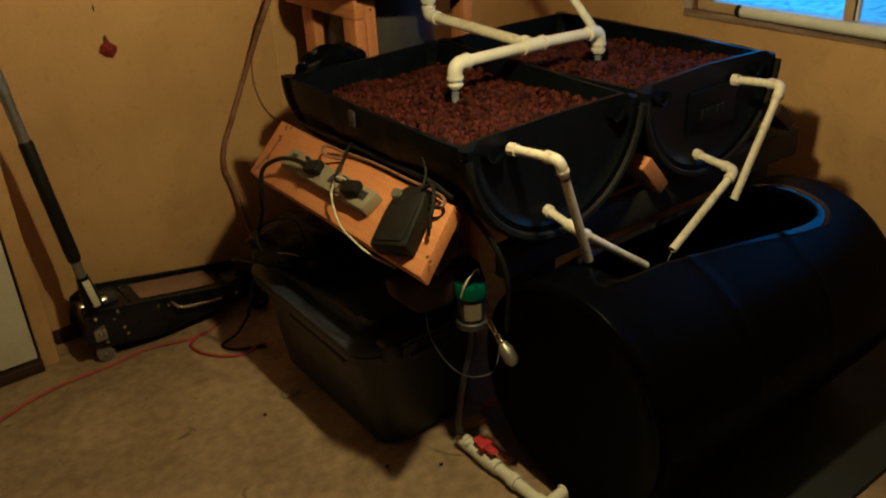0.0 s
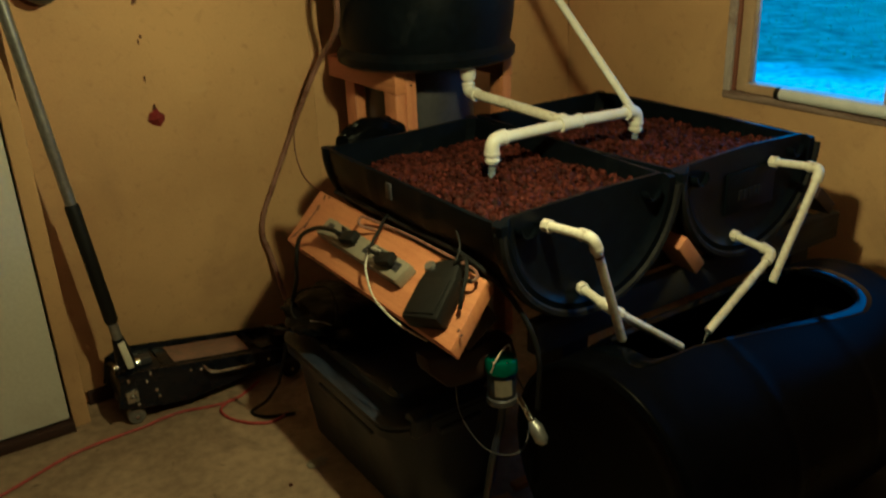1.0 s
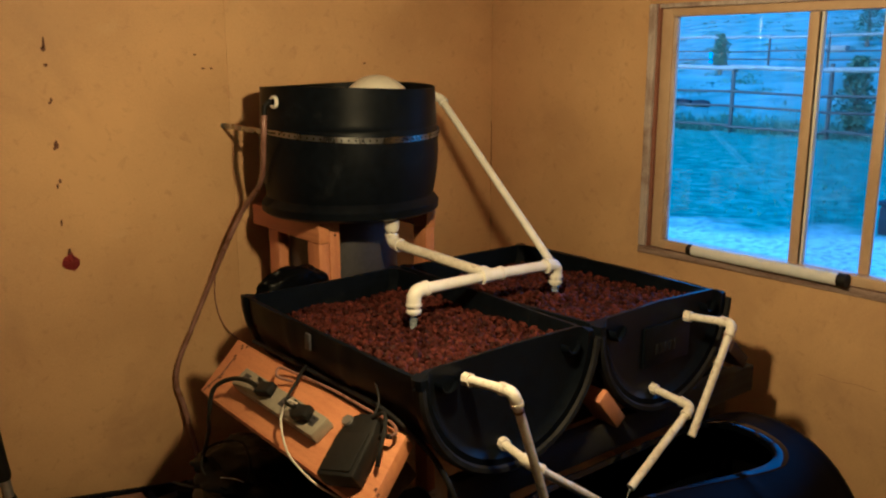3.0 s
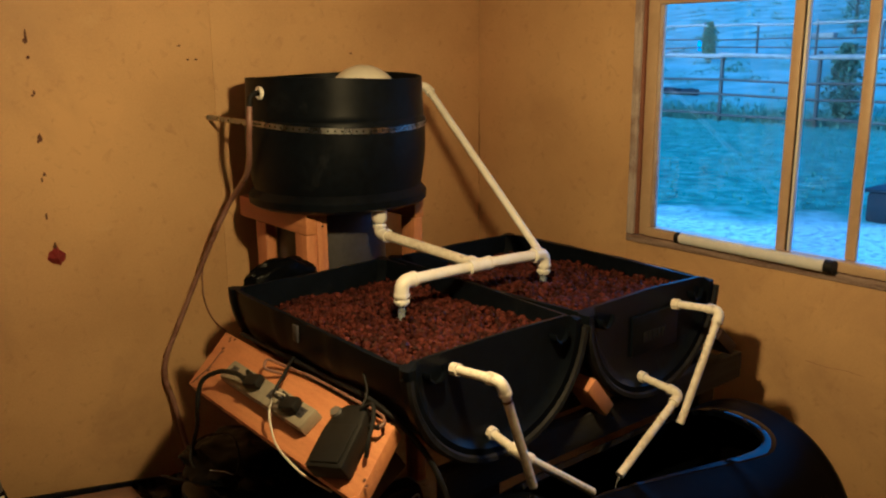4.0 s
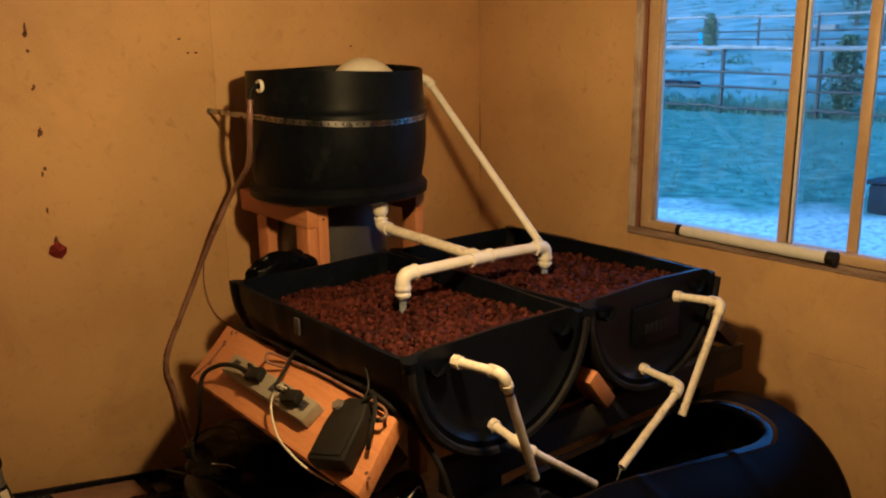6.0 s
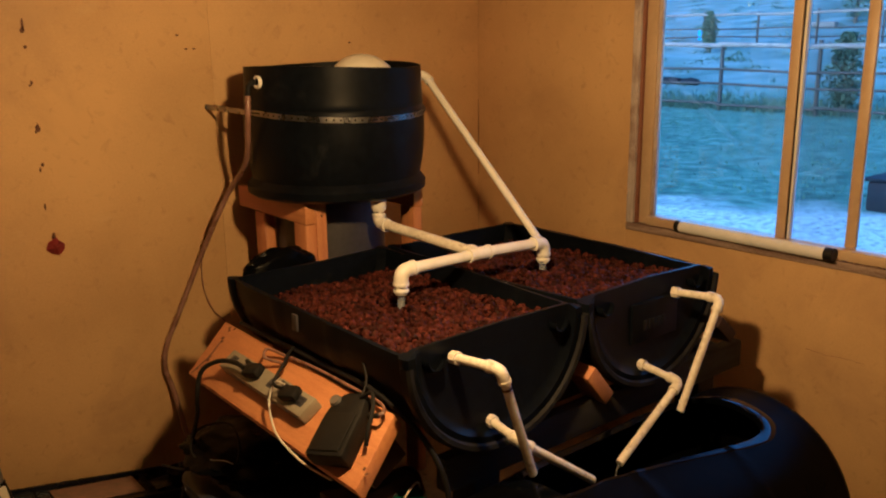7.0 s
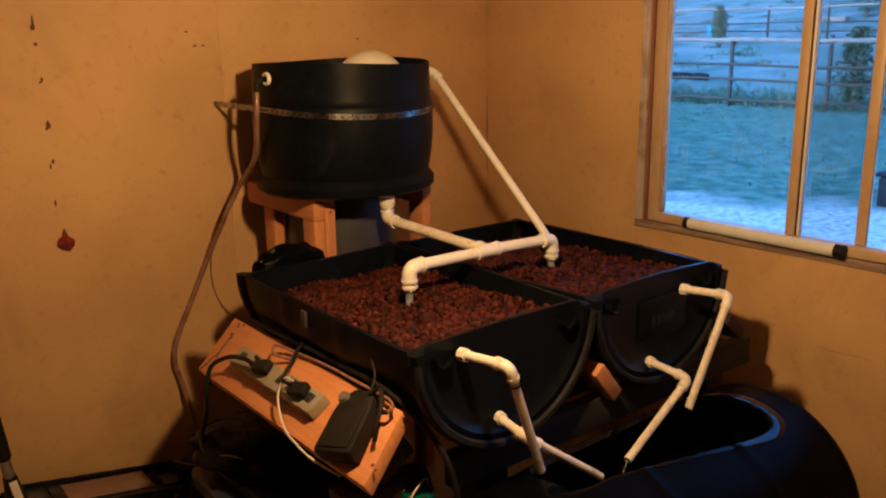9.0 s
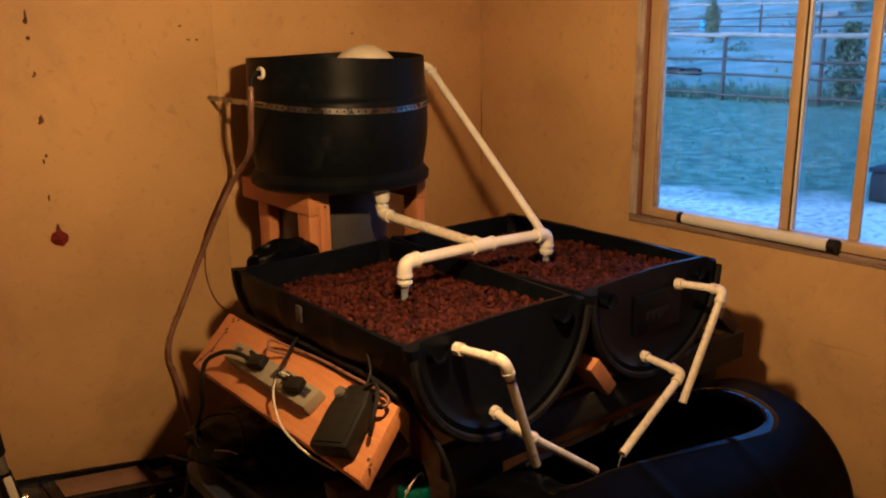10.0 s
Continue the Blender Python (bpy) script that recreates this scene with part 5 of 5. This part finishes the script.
# ---- outdoors ----
def ground_z(x, y):
    far = max(0.0, x - 19.0)
    return -0.32 + 0.03 * noise.noise(Vector((x * 0.4, y * 0.4, 0))) * min(1, max(0, x)) + 0.10 * far + 0.0006 * far * far * (1 if far < 140 else 0) + (0.0006 * 140 * 140 + 0.17 * (far - 140) if far >= 140 else 0)


xs = [-400, -60, -10, -2, 0.3] + [0.3 + 0.4 * k for k in range(1, 70)] + [30 + 3 * k for k in range(30)] + [125 + 20 * k for k in range(24)]
ys = [-500, -200, -80, -40] + [-30 + 0.9 * k for k in range(100)] + [80, 140, 300, 600]
bm = bmesh.new()
gr = [[bm.verts.new((x, y, ground_z(x, y))) for y in ys] for x in xs]
for a, b in zip(gr, gr[1:]):
    for k in range(len(ys) - 1):
        bm.faces.new((a[k], a[k + 1], b[k + 1], b[k]))
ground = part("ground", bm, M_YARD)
tagged(ground, "pale gravel yard, patchy grass and a paler, bluer hillside", "ground", kind="structure")

FEX = 17.3
fence = thing("rail_fence", (FEX, 6, ground_z(FEX, 6)), "weathered wooden post-and-rail fence across the field", "fence")
rnd = random.Random(9)
y = -16.0
posts = []
while y < 40:
    posts.append(y)
    y += 2.6
for y in posts:
    gz = ground_z(FEX, y)
    part("post", box((FEX - 0.04, y - 0.04, gz - 0.1), (FEX + 0.04, y + 0.04, gz + 1.75 + rnd.uniform(-0.06, 0.08)), 0.01), M_RAIL, fence)
for y0, y1 in zip(posts, posts[1:]):
    for h in (0.17, 0.68, 1.04, 1.66):
        a = Vector((FEX - 0.10, y0 - 0.05, ground_z(FEX, y0) + h + rnd.uniform(-0.04, 0.04)))
        b = Vector((FEX - 0.10, y1 + 0.05, ground_z(FEX, y1) + h + rnd.uniform(-0.04, 0.04)))
        part("rail", tube([a, b], 0.032 if h < 1.5 else 0.06, 8), M_FENCE if h > 1.5 else M_RAIL, fence)
fence2 = copy_thing(fence, pose(FEX + 15, 6, ground_z(FEX + 15, 6) - 0.35, 0, 0, 2))


def tree(x, y, hgt, spread, seed, label):
    gz = ground_z(x, y)
    e = thing("tree", (x, y, gz), label, "tree", "trees in the field")
    rng = random.Random(seed)
    part("trunk", tube([(x, y, gz - 0.05), (x + 0.06, y, gz + hgt * 0.4), (x + 0.02, y + 0.08, gz + hgt * 0.9)], [0.11, 0.07, 0.02], 8), M_BARK, e)
    bm = bmesh.new()
    for k in range(9):
        a, z0 = rng.uniform(0, 6.28), gz + hgt * rng.uniform(0.3, 0.7)
        tube([(x, y, z0), (x + spread * 0.7 * math.cos(a), y + spread * 0.7 * math.sin(a), z0 + hgt * 0.22)], [0.035, 0.01], 6, bm)
    part("limbs", bm, M_BARK, e)
    vs, fs = [], []
    for k in range(2400):
        a, rr, t = rng.uniform(0, 6.28), spread * math.sqrt(rng.random()), rng.random()
        lump = 0.6 + 0.5 * noise.noise(Vector((a * 1.3, t * 4, seed)))
        z = gz + hgt * (0.10 + 0.92 * t)
        w = rr * lump * (1.15 - abs(t - 0.45) * 1.4)
        c = Vector((x + w * math.cos(a), y + w * math.sin(a), z))
        s = rng.uniform(0.03, 0.075)
        u, v = Vector((rng.uniform(-1, 1), rng.uniform(-1, 1), rng.uniform(-1, 1))).normalized() * s, Vector((rng.uniform(-1, 1), rng.uniform(-1, 1), rng.uniform(-1, 1))).normalized() * s
        n = len(vs)
        vs += [tuple(c - u), tuple(c + v * 0.6), tuple(c + u), tuple(c - v * 0.6)]
        fs.append((n, n + 1, n + 2, n + 3))
    me = bpy.data.meshes.new("crown")
    me.from_pydata([tuple(Vector(q) - Vector((x, y, gz))) for q in vs], [], fs)
    me.materials.append(M_LEAF)
    cr = new("crown", me)
    cr.parent = e


tree(29.7, 18.7, 1.65, 0.50, 3, "small young green tree beside the fence")
# This shrub stands in for a soft reflection in the window glass.
tree(18.4, 7.3, 1.9, 0.75, 8, "dull green shrub standing in for a reflection in the pane")
tree(40.0, 17.5, 2.6, 1.3, 5, "dull green bush behind the fence")
trough = thing("stock_trough", (7.5, 1.0, ground_z(7.5, 1.0)), "dark steel trough standing on the grass", "trough")
gz = ground_z(7.5, 1.0)
part("trough_body", box((7.15, 0.0, gz - 0.02), (7.9, 1.50, gz + 0.34), 0.05), M_SHED, trough)
part("trough_rim", box((7.12, -0.03, gz + 0.341), (7.93, 1.53, gz + 0.38), 0.015), M_SHED, trough)

def ground_thing(name, x, y, label, category):
    return thing(name, (x, y, ground_z(x, y)), label, category)


M_BLUEBIN = mat("bright_blue_plastic", (0.05, 0.30, 0.62), (0.04, 0.24, 0.52), 0.5)
gz = ground_z(34.0, 21.97)
bin_ = ground_thing("blue_barrel", 34.0, 21.97, "small bright blue plastic barrel beside the young tree", "barrel")
part("barrel_body", lathe([(-0.05, 0.0), (-0.05, 0.19), (0.10, 0.22), (0.36, 0.22), (0.48, 0.19), (0.48, 0.0)], (34.0, 21.97, gz), 'z', 16), M_BLUEBIN, bin_)
for y, l in ((15.0, 0.42), (14.2, 0.30)):
    gz = ground_z(22.0, y)
    lg = part("log", tube([(22.0, y - l, gz + 0.10), (22.05, y, gz + 0.12), (22.0, y + l, gz + 0.10)], [0.11, 0.13, 0.11], 10), M_SHED)
    tagged(lg, "dark weathered log lying in the weeds", "log", "logs by the fence")
gz = ground_z(38.5, 18.3)
pl = part("pale_trough", loft([(38.3, 17.7, 38.7, 18.9, gz - 0.05, 0.08), (38.25, 17.65, 38.75, 18.95, gz + 0.24, 0.08), (38.3, 17.7, 38.7, 18.9, gz + 0.26, 0.06)]), M_FENCE)
tagged(pl, "long pale feed trough lying on the hillside", "trough")
for z in (0.70, 0.52):
    wb = part("white_insulator", box((FEX - 0.19, 7.80, z - 0.06), (FEX - 0.14, 7.90, z + 0.05), 0.015), M_DOME)
    tagged(wb, "small white plastic insulator fixed to the fence", "insulator", "fence insulators")

# far yard lamp on the hillside
lx, ly = 62.0, 42.5
yl = thing("yard_lamp", (lx, ly, ground_z(lx, ly)), "distant lit lamp on a pole on the hillside", "yard lamp")
part("pole", tube([(lx, ly, ground_z(lx, ly) - 0.1), (lx, ly, ground_z(lx, ly) + 0.9)], 0.06, 8), M_FENCE, yl)
M_GLOW = bpy.data.materials.new("lit_lamp_glass")
M_GLOW.use_nodes = True
gb = M_GLOW.node_tree.nodes["Principled BSDF"]
gb.inputs["Emission Color"].default_value, gb.inputs["Emission Strength"].default_value = (1.0, 0.9, 0.7, 1), 2.0
part("lamp_glass", ball((lx, ly, ground_z(lx, ly) + 1.05), 0.2, 2), M_GLOW, yl, "glowing lamp glass")

# ragged weeds along the fence foot and the gravel's edge
rng = np.random.default_rng(31)
vs, fs = [], []


def tuft(x, y, h, n):
    gz = ground_z(x, y)
    for _ in range(n):
        a, l, w = rng.uniform(0, 6.28), rng.uniform(0.4, 1.0) * h, rng.uniform(0.012, 0.028)
        bx, by = x + rng.normal(0, 0.16), y + rng.normal(0, 0.22)
        tx, ty = bx + l * 0.45 * math.cos(a), by + l * 0.45 * math.sin(a)
        k = len(vs)
        vs.extend([(bx - w * math.sin(a), by + w * math.cos(a), gz - 0.02), (bx + w * math.sin(a), by - w * math.cos(a), gz - 0.02), (tx, ty, gz + l)])
        fs.append((k, k + 1, k + 2))


for _ in range(1300):
    tuft(FEX + abs(rng.normal(0.2, 1.6)), rng.uniform(-4, 26), rng.uniform(0.08, 0.34), 10)
me = bpy.data.meshes.new("weeds")
me.from_pydata(vs, [], fs)
me.materials.append(M_LEAF)
tagged(new("weeds", me), "ragged dull green weeds along fence and gravel edge", "weeds", kind="stuff")

# low scrub scattered over the field behind the fence
vs, fs = [], []
for _ in range(170):
    cx, cy = rng.uniform(24.5, 60), 0
    cy = cx * rng.uniform(0.25, 1.0)
    cz, size = ground_z(cx, cy), rng.uniform(0.08, 0.34)
    for _ in range(36):
        p = (cx + rng.normal(0, size * 0.6), cy + rng.normal(0, size), cz + abs(rng.normal(0, size * 0.35)))
        d, e_ = rng.uniform(-0.07, 0.07, 3), rng.uniform(-0.07, 0.07, 3)
        k = len(vs)
        vs.extend([(p[0] - d[0], p[1] - d[1], p[2] - d[2]), (p[0] + e_[0], p[1] + e_[1], p[2] + e_[2]), (p[0] + d[0], p[1] + d[1], p[2] + d[2])])
        fs.append((k, k + 1, k + 2))
me = bpy.data.meshes.new("scrub")
me.from_pydata(vs, [], fs)
me.materials.append(M_LEAF)
tagged(new("scrub", me), "low dark green scrub dotted over the field", "scrub", kind="stuff")

# short grass tufts over the yard beyond the gravel
vs, fs = [], []
for _ in range(5200):
    along_, across = rng.uniform(7.4, 19.5), rng.uniform(-7, 9)
    x, y = along_ * 0.845 - across * 0.535, along_ * 0.535 + across * 0.845
    if 0.8 < x < 24:
        tuft(x, y, rng.uniform(0.02, 0.055), 4)
me = bpy.data.meshes.new("grass")
me.from_pydata(vs, [], fs)
me.materials.append(M_GRASS)
tagged(new("grass", me), "short patchy green grass over the yard", "grass", kind="stuff")
cable("thin_tube", [(-1.215, WY - 0.006, 1.00), (-1.262, WY - 0.005, 0.88), (-1.272, WY - 0.005, 0.76), (-1.245, WY - 0.006, 0.66), (-1.20, WY - 0.02, 0.60)], 0.0022, M_TUBE, "thin brown tube hanging against the wallboard", cat="hose")
